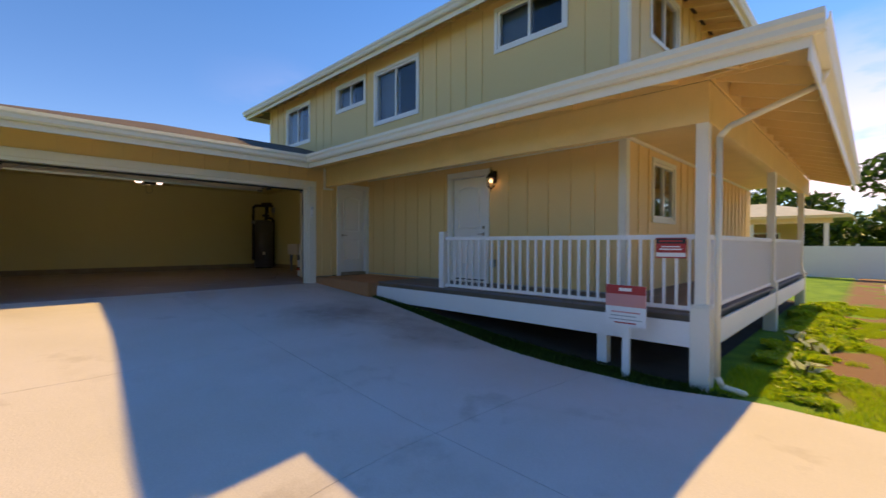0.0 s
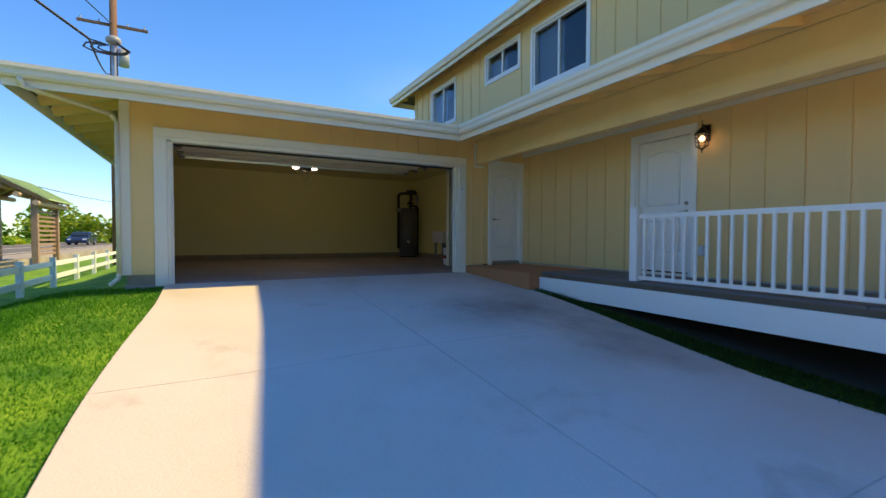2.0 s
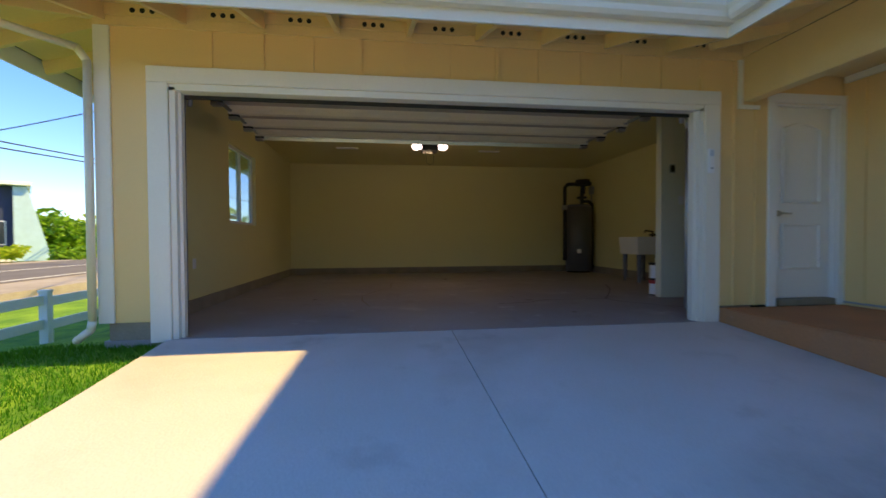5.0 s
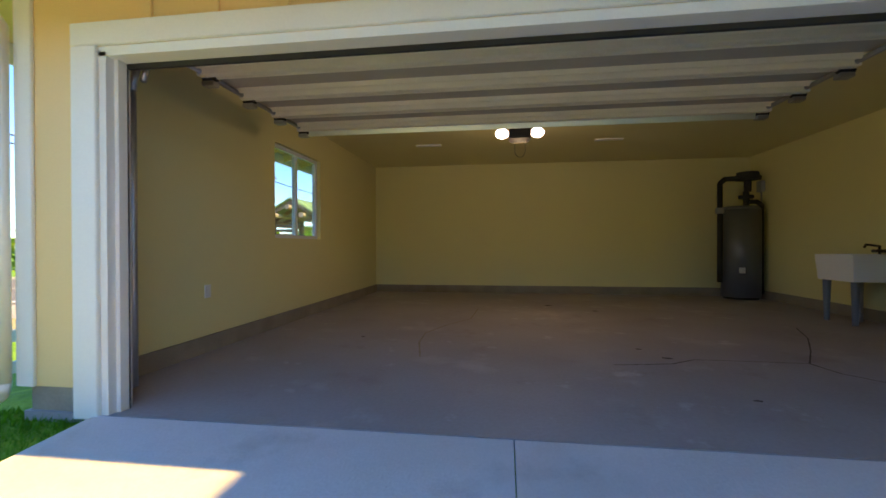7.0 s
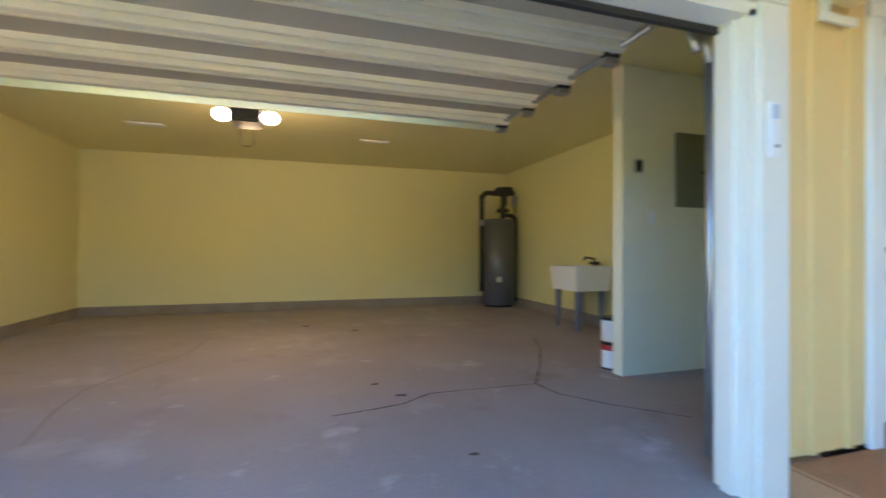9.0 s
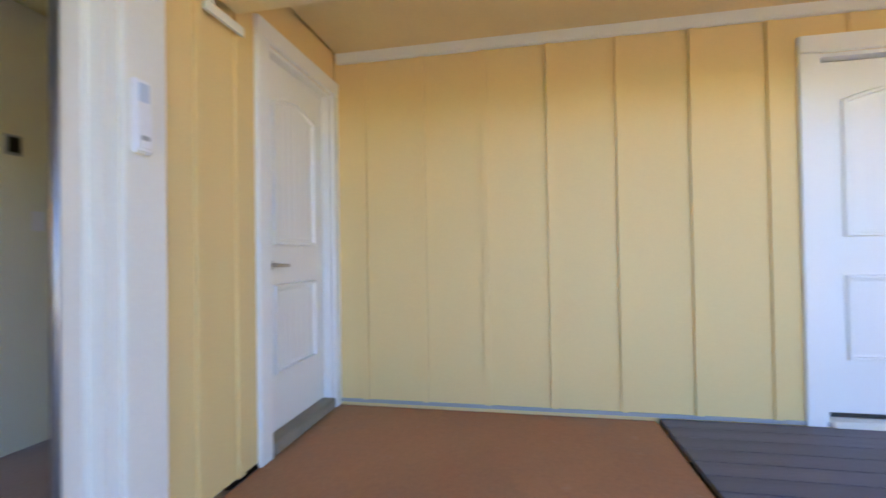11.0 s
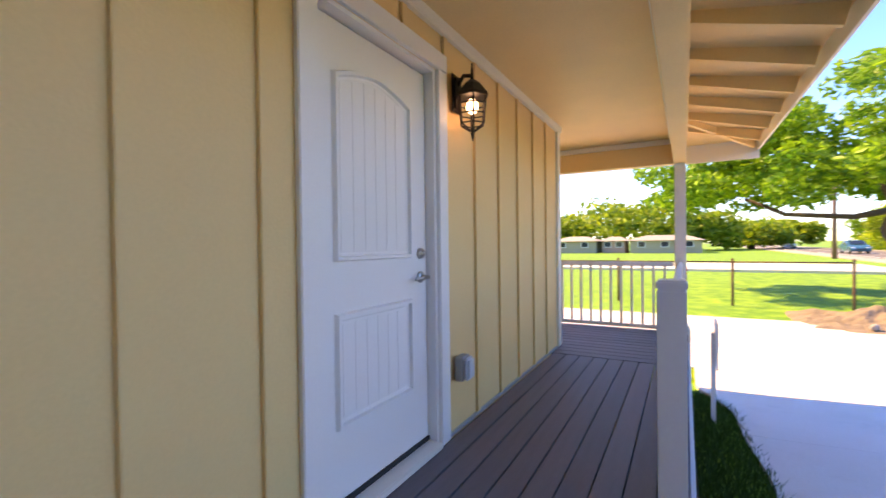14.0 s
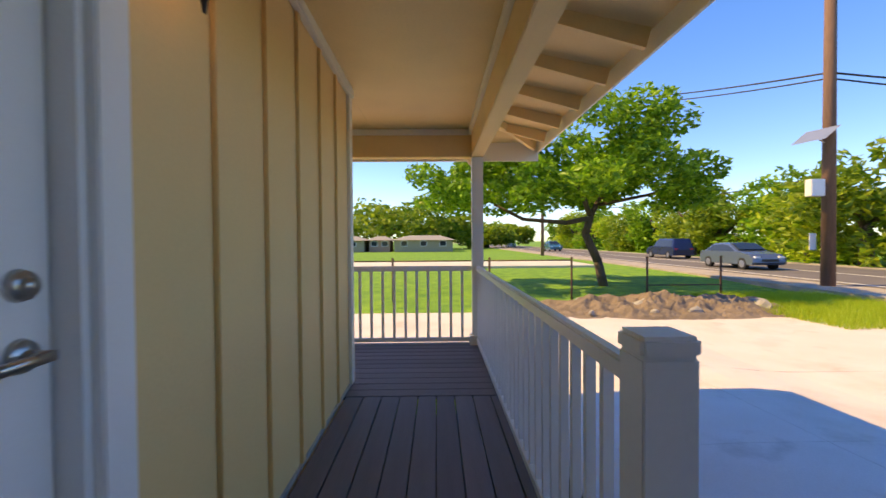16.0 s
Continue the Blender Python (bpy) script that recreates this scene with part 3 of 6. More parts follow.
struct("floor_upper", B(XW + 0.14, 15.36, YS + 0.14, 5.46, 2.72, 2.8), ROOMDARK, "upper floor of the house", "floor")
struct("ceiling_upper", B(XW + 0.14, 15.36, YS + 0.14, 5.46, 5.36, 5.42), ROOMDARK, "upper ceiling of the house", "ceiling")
for y in [-0.205 - 0.4025 * i for i in range(15)]:
    if y < -0.1:
        z0 = 2.292 if -3.84 < y < -2.72 else 0.17
        part("batten", B(XW - 0.018, XW, y - 0.022, y + 0.022, z0, 2.40, bevel=0.003), SIDING, hw)
part("corner_board", B(XW - 0.024, XW, YS - 0.02, YS + 0.09, 0.16, 2.40, bevel=0.003), TRIM, hw, "cream corner board")
part("crown_moulding", B(XW - 0.04, XW, YS - 0.02, -0.03, 2.40, 2.47, bevel=0.006), TRIM, hw, "cream crown moulding")
part("base_flashing", B(XW - 0.012, XW, YS, -0.001, DECKZ, DECKZ + 0.02), GREYPLASTIC, hw, "grey base flashing")
for i in range(29):
    y = YS + 0.25 + i * 0.41
    lo = 2.95
    for h in (W1, W2, W3, WA):
        if h[0] - 0.08 < y < h[1] + 0.08:
            lo = None
    if lo:
        part("batten", B(XW - 0.016, XW, y - 0.02, y + 0.02, lo, 5.30), SIDING, hu)
part("corner_board", B(XW - 0.024, XW, YS - 0.02, YS + 0.10, 2.85, 5.3, bevel=0.003), WHITE, hu, "white corner board")
part("frieze_board", B(XW - 0.03, XW, YS - 0.02, 5.6, 5.30, 5.41), EAVE, hu)
for i in range(20):
    x = XW + 0.5 + i * 0.41
    for h, z0, z1 in ((WS, DECKZ, 2.42), (WS2, 3.0, 5.4)):
        if not h[0] - 0.1 < x < h[1] + 0.1:
            part("batten", B(x - 0.02, x + 0.02, YS - 0.017, YS, z0, z1), SIDING, hs)
part("corner_board", B(XW + 0.001, XW + 0.10, YS - 0.024, YS, 0.16, 5.4), TRIM, hs)
part("crown_moulding", B(XW - 0.02, 15.3, YS - 0.04, YS, 2.42, 2.49), TRIM, hs)


# ---- roofs ----
def roof_slab(bm, pts, t=0.05):
    prism(bm, pts, (0, 0, t))


def ez(d):
    return EZ + SL * d


gr = thing("garage_roof", "low brown shingle hip roof over the garage", "roof", kind="structure")
GXE, GYE = -1.50, 7.75
ymid = (EYG + GYE) / 2
hz_ = ez(ymid - EYG)
xr = GXE + (ymid - EYG)
bm = bmesh.new()
vx = XW
roof_slab(bm, [(GXE, EYG, EZ), (EXP, EYG, EZ), (vx, EYG + vx - EXP, ez(vx - EXP)), (vx, ymid, hz_), (xr, ymid, hz_)])
part("front_slope", bm, ROOF, gr)
bm = bmesh.new()
roof_slab(bm, [(GXE, GYE, EZ), (GXE, EYG, EZ), (xr, ymid, hz_)])
part("hip_slope", bm, ROOF, gr)
bm = bmesh.new()
roof_slab(bm, [(vx, GYE, EZ), (GXE, GYE, EZ), (xr, ymid, hz_), (vx, ymid, hz_)])
part("back_slope", bm, ROOF, gr)
bm = bmesh.new()
prism(bm, [(GXE + .06, EYG + .06, EZ - 0.022), (EXP + .06, EYG + .06, EZ - 0.022), (XW - .03, EYG + XW - EXP - .03, ez(XW - EXP - .09) - 0.022), (XW - .03, 0.13, ez(0.91) - .022), (-0.4, 0.13, ez(0.91) - .022)], (0, 0, 0.018))
part("eave_deck", bm, EAVE, gr, "cream painted roof boarding")
bm = bmesh.new()
prism(bm, [(GXE + .06, GYE - .06, EZ - .022), (GXE + .06, EYG + .06, EZ - .022), (-0.4, 0.3, ez(1.05) - .022), (-0.4, 6.6, ez(1.05) - .022)], (0, 0, .018))
part("eave_deck", bm, EAVE, gr)
# rafters, and vent blocks; flat dark discs hold the shade of their three holes
RS = 0.617
xr0 = -0.48
for i in range(10):
    x = xr0 + i * RS
    if x < EXP + 0.1:
        bm = bmesh.new()
        beam(bm, (x, EYG + 0.03, ez(0.03) - 0.095), (x, 0.1, ez(0.88) - 0.095), 0.04, 0.13)
        part("rafter", bm, EAVE, gr)
    if i < 10:
        bl = part("vent_block", B(x, min(x + RS, RX - .066), -0.045, -0.027, 2.65, ez(0.75) - 0.02), EAVE, gr, "cream vent block with three round holes")
        for k in (-1, 0, 1) if i < 9 else ():
            bm = bmesh.new()
            cx = x + RS / 2 + k * 0.075
            cyl(bm, (cx, -0.047, 2.692), (cx, -0.030, 2.692), 0.021, 0.021, 14)
            part("vent_hole_disc", bm, DARK, bl, "dark disc drawn as a vent hole")
for i in range(13):
    y = 0.2 + i * 0.58
    bm = bmesh.new()
    beam(bm, (GXE + 0.05, y, ez(0.05) - 0.095), (-0.5, y, ez(1.0) - 0.095), 0.04, 0.13)
    part("rafter", bm, EAVE, gr)
bm = bmesh.new()
beam(bm, (GXE + 0.05, EYG + 0.05, EZ - 0.08), (-0.5, 0.05, ez(0.9) - 0.1), 0.045, 0.14)
part("hip_rafter", bm, EAVE, gr)


def gutter(bm, a, b, out):
    """A gutter trough with a rolled front lip along the eave a-b; out points away from the house."""
    a, b, o = Vector(a), Vector(b), Vector(out)
    z = Vector((0, 0, 1))
    prof = [(0, 0.09), (0, -0.075), (0.065, -0.075), (0.085, -0.045), (0.085, 0.0), (0.105, 0.03), (0.105, 0.075), (0.092, 0.075), (0.092, 0.035), (0.074, 0.005), (0.074, -0.04), (0.06, -0.063), (0.012, -0.063), (0.012, 0.09)]
    prism(bm, [a + o * u + z * v for u, v in prof], b - a)
    return bm


def fascia(bm, a, b, out, h0=-0.165, h1=0.07):
    a, b, o = Vector(a), Vector(b), Vector(out)
    prism(bm, [a + Vector((0, 0, h0)), a + o * 0.02 + Vector((0, 0, h0)), a + o * 0.02 + Vector((0, 0, h1)), a + Vector((0, 0, h1))], b - a)
    return bm


part("fascia", fascia(bmesh.new(), (GXE, EYG, EZ), (EXP, EYG, EZ), (0, -1, 0)), TRIM, gr, "cream fascia board")
part("fascia", fascia(bmesh.new(), (GXE, EYG - .02, EZ), (GXE, GYE, EZ), (-1, 0, 0)), TRIM, gr)
gg = thing("garage_gutter", "cream enamelled metal rain gutter along the garage eave", "gutter")
part("trough", gutter(bmesh.new(), (GXE - .1, EYG - .021, EZ), (EXP - .02, EYG - .021, EZ), (0, -1, 0)), GUTTER, gg)
part("trough", gutter(bmesh.new(), (GXE - .021, EYG, EZ), (GXE - .021, GYE, EZ), (-1, 0, 0)), GUTTER, gg)

pr = thing("porch_roof", "brown shingle porch roof with exposed cream rafters", "roof", kind="structure")
bm = bmesh.new()
hx = XW - EXP
roof_slab(bm, [(EXP, EYG, EZ), (EXP, EYS, EZ), (XW, EYS + hx, ez(hx)), (XW, EYG + hx, ez(hx))])
part("west_slope", bm, ROOF, pr)
bm = bmesh.new()
roof_slab(bm, [(EXP, EYS, EZ), (16.0, EYS, EZ), (16.0, EYS + hx + .3, ez(hx + .3)), (XW, EYS + hx + .3, ez(hx + .3)), (XW, EYS + hx, ez(hx))])
part("south_slope", bm, ROOF, pr)
bm = bmesh.new()
prism(bm, [(EXP + .001, EYG + .05, EZ - .03), (EXP + .001, EYS + .001, EZ - .03), (RX + .1, EYS + .68, ez(.68) - .02), (RX + .1, EYG + .68, ez(.68) - .02)], (0, 0, .016))
part("eave_deck", bm, EAVE, pr, "cream painted roof boarding")
bm = bmesh.new()
prism(bm, [(EXP + .001, EYS + .001, EZ - .03), (15.9, EYS + .001, EZ - .03), (15.9, RY + .1, ez(1.15) - .02), (EXP + 1.15, RY + .1, ez(1.15) - .02)], (0, 0, .016))
part("eave_deck", bm, EAVE, pr)
for i in range(13):
    y = -0.53 - i * 0.62
    bm = bmesh.new()
    beam(bm, (EXP + .03, y, ez(.03) - .095), (RX - .086, y, ez(RX - EXP - .086) - .095), 0.04, 0.13)
    part("rafter", bm, EAVE, pr)
    bl = part("vent_block", B(RX - .085, RX - .068, y - 0.62, y, 2.60, 2.77), EAVE, pr)
part("vent_block", B(RX - .085, RX - .068, -.53, -.047, 2.60, 2.78), EAVE, pr)
bm = bmesh.new()
beam(bm, (EXP + .04, EYS + .04, EZ - .07), (RX - .05, RY + .0, ez(.9) - .1), 0.045, 0.15)
part("hip_rafter", bm, EAVE, pr)
for i in range(17):
    x = RX + 0.1 + i * 0.62
    bm = bmesh.new()
    beam(bm, (x, EYS + .03, ez(.03) - .115), (x, RY - .088, ez(.96) - .115), 0.04, 0.17)
    part("rafter", bm, EAVE, pr)
part("fascia", fascia(bmesh.new(), (EXP, EYG, EZ), (EXP, EYS, EZ), (-1, 0, 0)), TRIM, pr, "cream fascia board")
part("fascia", fascia(bmesh.new(), (EXP - .02, EYS, EZ), (16.0, EYS, EZ), (0, -1, 0), -.27), TRIM, pr)
part("vent_block", B(RX - .06, 15.2, RY - .087, RY - .068, 2.60, 2.85), EAVE, pr)
part("beam", B(RX - .065, RX + .065, RY - .065, -0.04, 2.17, 2.60, bevel=.006), EAVE, pr, "cream porch beam")
part("beam", B(RX + .065, 15.2, RY - .065, RY + .065, 2.17, 2.60, bevel=.006), EAVE, pr)
part("end_trim", B(RX - .12, RX - .068, -.045, -.027, 2.14, 2.575, bevel=.003), TRIM, pr, "cream trim round the beam end")
part("end_trim", B(RX - .12, RX + .12, -.04, -.027, 2.10, 2.14), TRIM, pr)
part("beam_trim", B(RX + .065, RX + .10, RY + .065, -0.04, 2.40, 2.46, bevel=.006), TRIM, pr)
part("beam_trim", B(RX + .10, 15.0, RY + .065, RY + .10, 2.40, 2.46, bevel=.006), TRIM, pr)
struct("ceiling_porch", B(RX - .06, XW - .002, RY - .06, -0.03, 2.465, 2.495), EAVE, "flat cream painted porch ceiling", "ceiling")
struct("ceiling_porch_south", B(XW, 15.2, RY - .06, YS - .002, 2.465, 2.495), EAVE, "flat cream painted porch ceiling", "ceiling")
pg = thing("porch_gutter", "cream enamelled metal rain gutter round the porch eave", "gutter")
part("trough", gutter(bmesh.new(), (EXP - .021, EYG - .12, EZ), (EXP - .021, EYS - .1, EZ), (-1, 0, 0)), GUTTER, pg)
part("trough", gutter(bmesh.new(), (EXP, EYS - .021, EZ), (16.0, EYS - .021, EZ), (0, -1, 0)), GUTTER, pg)

ur = thing("upper_roof", "brown shingle hip roof with cream eaves over the upper storey", "roof", kind="structure")
UX0, UX1, UY0, UY1 = 6.07, 16.1, -7.05, 6.55
um = (UX0 + UX1) / 2
uh = UZ + SLU * (um - UX0)
uo = um - UX0
for nm, pts in (("west_slope", [(UX0, UY1, UZ), (UX0, UY0, UZ), (um, UY0 + uo, uh), (um, UY1 - uo, uh)]), ("east_slope", [(UX1, UY0, UZ), (UX1, UY1, UZ), (um, UY1 - uo, uh), (um, UY0 + uo, uh)]),
                ("south_slope", [(UX0, UY0, UZ), (UX1, UY0, UZ), (um, UY0 + uo, uh)]), ("north_slope", [(UX1, UY1, UZ), (UX0, UY1, UZ), (um, UY1 - uo, uh)])):
    bm = bmesh.new()
    roof_slab(bm, pts)
    part(nm, bm, ROOF, ur)
bm = bmesh.new()
for pts in ([(UX0 + .03, UY1 - .03, UZ - .02), (UX0 + .03, UY0 + .03, UZ - .02), (UX0 + .7, UY0 + .7, UZ + .2), (UX0 + .7, UY1 - .7, UZ + .2)], [(UX0 + .03, UY0 + .03, UZ - .02), (UX1, UY0 + .03, UZ - .02), (UX1, UY0 + .7, UZ + .2), (UX0 + .7, UY0 + .7, UZ + .2)]):
    prism(bm, pts, (0, 0, .014))
part("eave_deck", bm, EAVE, ur)
for i in range(22):
    y = UY0 + .45 + i * .61
    bm = bmesh.new()
    beam(bm, (UX0 + .03, y, UZ - .08), (XW, y, UZ + SLU * .56 - .09), .04, .12)
    part("rafter", bm, EAVE, ur)
for i in range(12):
    x = UX0 + .6 + i * .61
    bm = bmesh.new()
    beam(bm, (x, UY0 + .03, UZ - .08), (x, YS, UZ + SLU * .53 - .09), .04, .12)
    part("rafter", bm, EAVE, ur)
part("fascia", fascia(bmesh.new(), (UX0, UY0, UZ), (UX0, UY1, UZ), (-1, 0, 0)), TRIM, ur, "cream fascia board")
part("fascia", fascia(bmesh.new(), (UX0 - .02, UY0, UZ), (UX1, UY0, UZ), (0, -1, 0)), TRIM, ur)
part("fascia", fascia(bmesh.new(), (UX0 - .02, UY1, UZ), (UX1, UY1, UZ), (0, 1, 0)), TRIM, ur)
ug = thing("upper_gutter", "cream enamelled metal rain gutter along the upper eave", "gutter")
part("trough", gutter(bmesh.new(), (UX0 - .021, UY0 - .1, UZ), (UX0 - .021, UY1 + .02, UZ), (-1, 0, 0)), GUTTER, ug)
part("trough", gutter(bmesh.new(), (UX0, UY0 - .021, UZ), (UX1, UY0 - .021, UZ), (0, -1, 0)), GUTTER, ug)

# ---- landing slab and deck ----
struct("landing_slab", B(5.05, XW - .002, -1.99, -0.001, -0.25, DECKZ - .02, bevel=.012), SLAB, "stained reddish-brown concrete landing by the doors", "landing")
PALEBLUE = mat("pale_blue_plastic", (.50, .60, .70), .3, var=.04, bump=.02)
CRACK = mat("crack_shadow", (.10, .075, .065), .95, var=.1, bump=0)
RUBBER = mat("black_rubber", (.025, .023, .022), .7, var=.1, bump=.1)

# ---- deck ----
dk = thing("porch_deck", "dark grey composite deck boards on a white skirt", "deck")
nb = 9
bw = (XW - .02 - (RX - .07)) / nb
DB = finish(B(-bw / 2 + .003, bw / 2 - .003, 0, 3.99, -.028, 0, bevel=.003), "deck_board", DECK)
for i in range(nb):
    ob = new("deck_board", DB)
    ob.parent, ob.location = dk, (RX - .07 + bw * (i + .5), -5.99, DECKZ)
XB = finish(B(RX - .07, 15.0, -.066, .066, -.028, 0, bevel=.003), "cross_board", DECKX)
for i in range(12):
    y = -6.07 - i * .139
    if y > RY - .1:
        ob = new("cross_board", XB)
        ob.parent, ob.location = dk, (0, y, DECKZ)
part("rim_joist", B(RX - .04, RX, RY, -2.0, -.05, DECKZ - .03), RIM, dk, "brown rim joist")
part("rim_joist", B(RX, 15.0, RY - .0, RY + .04, -.05, DECKZ - .03), RIM, dk)
part("skirt_board", B(RX - .09, RX - .06, RY - .06, -1.99, -.21, .06, bevel=.004), WHITE, dk, "white painted skirt board")
part("skirt_board", B(RX - .06, 14.2, RY - .09, RY - .06, -.21, .06, bevel=.004), WHITE, dk)
for x, y in ((RX + .02, -6.52),):
    part("deck_post", B(x - .06, x + .06, y - .06, y + .06, ground_z(x, y) - .1, -.05), WHITE, dk, "white deck support post")

# bare soil sheet under the deck; its near-black colour holds the deck's shade
bm = bmesh.new()
gx, gy = [RX - .12 + i * .6 for i in range(17)], [RY + .1 + i * .37 for i in range(16)]
sv = [[bm.verts.new((x, y, ground_z(x, y) + .045)) for x in gx] for y in gy]
for a, b in zip(sv, sv[1:]):
    for i in range(len(gx) - 1):
        bm.faces.new((a[i], a[i + 1], b[i + 1], b[i]))
struct("ground_under_deck", bm, mat("shade_dark_soil", (.07, .045, .03), .95, var=.2, scale=3, fine=30, bump=.6), "bare brown soil under the deck, darkened for the deck's shade", "soil", True)

# ---- railings ----
rail = thing("porch_railing", "white vinyl porch railing with square balusters", "railing")
TOPZ, RN = 1.0, -3.785
part("top_rail", B(RX - .024, RX + .024, RY + .07, RN, TOPZ - .055, TOPZ, bevel=.01), WHITE, rail)
part("bottom_rail", B(RX - .022, RX + .022, RY + .07, RN, .175, .22, bevel=.006), WHITE, rail)
BAL = finish(B(-.014, .014, -.014, .014, .22, TOPZ - .055), "baluster", WHITE)
n = 29
for i in range(n):
    ob = new("baluster", BAL)
    ob.parent, ob.location = rail, (RX, RN - (i + .6) * (RN - RY - .07) / n, 0)
part("end_post", B(RX - .055, RX + .055, RN, RN + .11, DECKZ, 1.045, bevel=.004), WHITE, rail)
part("post_cap", B(RX - .059, RX + .059, RN - .004, RN + .114, 1.045, 1.088, bevel=.009), WHITE, rail)
rail2 = thing("side_railing", "white vinyl railing along the side porch", "railing")
part("top_rail", B(RX + .07, 14.1, RY - .024, RY + .024, TOPZ - .055, TOPZ, bevel=.01), WHITE, rail2)
part("bottom_rail", B(RX + .07, 14.1, RY - .022, RY + .022, .175, .22, bevel=.006), WHITE, rail2)
for i in range(70):
    ob = new("baluster", BAL)
    ob.parent, ob.location = rail2, (RX + .17 + i * .1235, RY, 0)
# porch posts
for i, x in enumerate((RX, 9.7, 14.1)):
    p = thing("porch_post", "square cream porch post with a wrapped base", "post", "porch posts")
    part("shaft", B(x - .06, x + .06, RY - .06, RY + .06, DECKZ, 2.17, bevel=.005), TRIM, p)
    part("base_wrap", B(x - .1, x + .09, RY - .1, RY + .09, ground_z(x, RY) - .1, .22, bevel=.006), TRIM, p)
    part("base_trim", B(x - .085, x + .085, RY - .085, RY + .085, .22, .25, bevel=.005), TRIM, p)


# ---- doors ----
def door(name, m, w, h, label, hinge_left=True, deadbolt=True):
    """A two-panel plank door in local x (width), y (out is -y), z up; m places it."""
    d = tagged(new(name), label, "door", "", "structure")
    d.matrix_world = m
    t = .045
    leaf = part("door_leaf", B(.0, w, 0, t, 0, h, bevel=.004), DOORW, d)

    def mould(pts, r=.013, depth=.022):
        bm = bmesh.new()
        k = len(pts)
        c = Vector((sum(p[0] for p in pts) / k, sum(p[1] for p in pts) / k))
        rings = []
        for off, dy in ((0, 0), (.006, -depth), (.018, -depth), (.022, -.003), (.03, -.003), (.036, 0.0)):
            ring = []
            for p in pts:
                v = Vector(p)
                dx_, dz_ = c.x - v.x, c.y - v.y
                ring.append(bm.verts.new((v.x + off * (1 if dx_ > 0 else -1), dy, v.y + off * (1 if dz_ > 0 else -1))))
            rings.append(ring)
        for a, b in zip(rings, rings[1:]):
            for i in range(k):
                j = (i + 1) % k
                bm.faces.new((a[i], a[j], b[j], b[i]))
        part("panel_moulding", bm, DOORW, leaf)

    x0, x1 = .14 * w, .81 * w
    up0, up1, lo0, lo1 = .499 * h, .890 * h, .150 * h, .392 * h
    arch = [(x0, up0), (x1, up0), (x1, up1)] + [(x1 + (x0 - x1) * i / 12, up1 + .062 * math.sin(math.pi * i / 12)) for i in range(1, 12)] + [(x0, up1)]
    mould(arch)
    mould([(x0, lo0), (x1, lo0), (x1, lo1), (x0, lo1)])
    pw = (x1 - x0 - .09) / 6
    for z0, z1, ar in ((up0 + .045, up1 - .03, .04), (lo0 + .045, lo1 - .045, 0)):
        for i in range(6):
            xa = x0 + .045 + i * pw
            zc = z1 + ar * math.sin(math.pi * (i + .5) / 6)
            part("plank", B(xa + .0004, xa + pw - .0004, -.003, .001, z0, zc, bevel=.0029), DOORW, leaf)
    hx_ = w - .065 if hinge_left else .065
    s = -1 if hinge_left else 1
    bm = bmesh.new()
    zc = .445 * h
    cyl(bm, (hx_, 0, zc), (hx_, -.012, zc), .032, .028, 20)
    cyl(bm, (hx_, -.012, zc), (hx_, -.05, zc), .011, .011, 12)
    beam(bm, (hx_ - s * .012, -.05, zc), (hx_ + s * .105, -.046, zc - .004), .014, .018)
    ball(bm, (hx_ + s * .105, -.046, zc - .004), .010, 10, 6)
    part("lever", bm, NICKEL, d, "satin nickel lever handle", True)
    if deadbolt:
        bm = bmesh.new()
        zc += .125
        cyl(bm, (hx_, 0, zc), (hx_, -.016, zc), .030, .026, 20)
        cyl(bm, (hx_, -.016, zc), (hx_, -.028, zc), .016, .015, 14)
        part("deadbolt", bm, NICKEL, d, "satin nickel deadbolt", True)
    return d


# door 2, on the porch; its frame faces west
M2 = Matrix.Translation((XW + .05, -2.87, DECKZ + .055)) @ Matrix.Rotation(radians(-90), 4, "Z")
d2 = door("door_2", M2, .83, 1.955, "closed white two-panel plank door on the porch")
c2 = thing("door_casing_porch", "white painted casing round the porch door", "door casing")
part("casing_side", B(XW - .028, XW - .001, -2.845, -2.75, DECKZ + .0, 2.19, bevel=.004), DOORW, c2)
part("casing_side", B(XW - .028, XW - .001, -3.82, -3.725, DECKZ + .0, 2.19, bevel=.004), DOORW, c2)
part("casing_head", B(XW - .03, XW - .001, -3.82, -2.75, 2.192, 2.287, bevel=.004), DOORW, c2)
part("jamb", B(XW - .004, XW + .14, -2.867, -2.845, DECKZ, 2.17), DOORW, c2)
part("jamb", B(XW - .004, XW + .14, -3.725, -3.703, DECKZ, 2.17), DOORW, c2)
part("head_jamb", B(XW - .004, XW + .14, -3.725, -2.845, 2.17, 2.19), DOORW, c2)
part("threshold", B(XW - .045, XW + .12, -3.703, -2.867, DECKZ + .001, DECKZ + .035, bevel=.006), TRIM, c2, "cream door sill")
# black strip fills the gap below the leaf to give its shade
part("door_gap_shade", B(XW + .04, XW + .06, -3.70, -2.87, DECKZ + .036, DECKZ + .056), RUBBER, c2, "black strip drawing the shaded gap under the door")
# unseen slab added behind the closed door, darkness in its colour
struct("door_backing", B(XW + .15, XW + .19, -3.9, -2.7, DECKZ, 2.3), ROOMDARK, "near-black slab standing in for a dim hall behind the door", "wall")
# door 1, beside the garage; it faces south
M1 = Matrix.Translation((5.702, .045, .205))
d1 = door("door_1", M1, .676, 1.955, "closed white two-panel plank door beside the garage", hinge_left=False, deadbolt=False)
c1 = thing("door_casing_garage", "cream painted casing round the side door", "door casing")
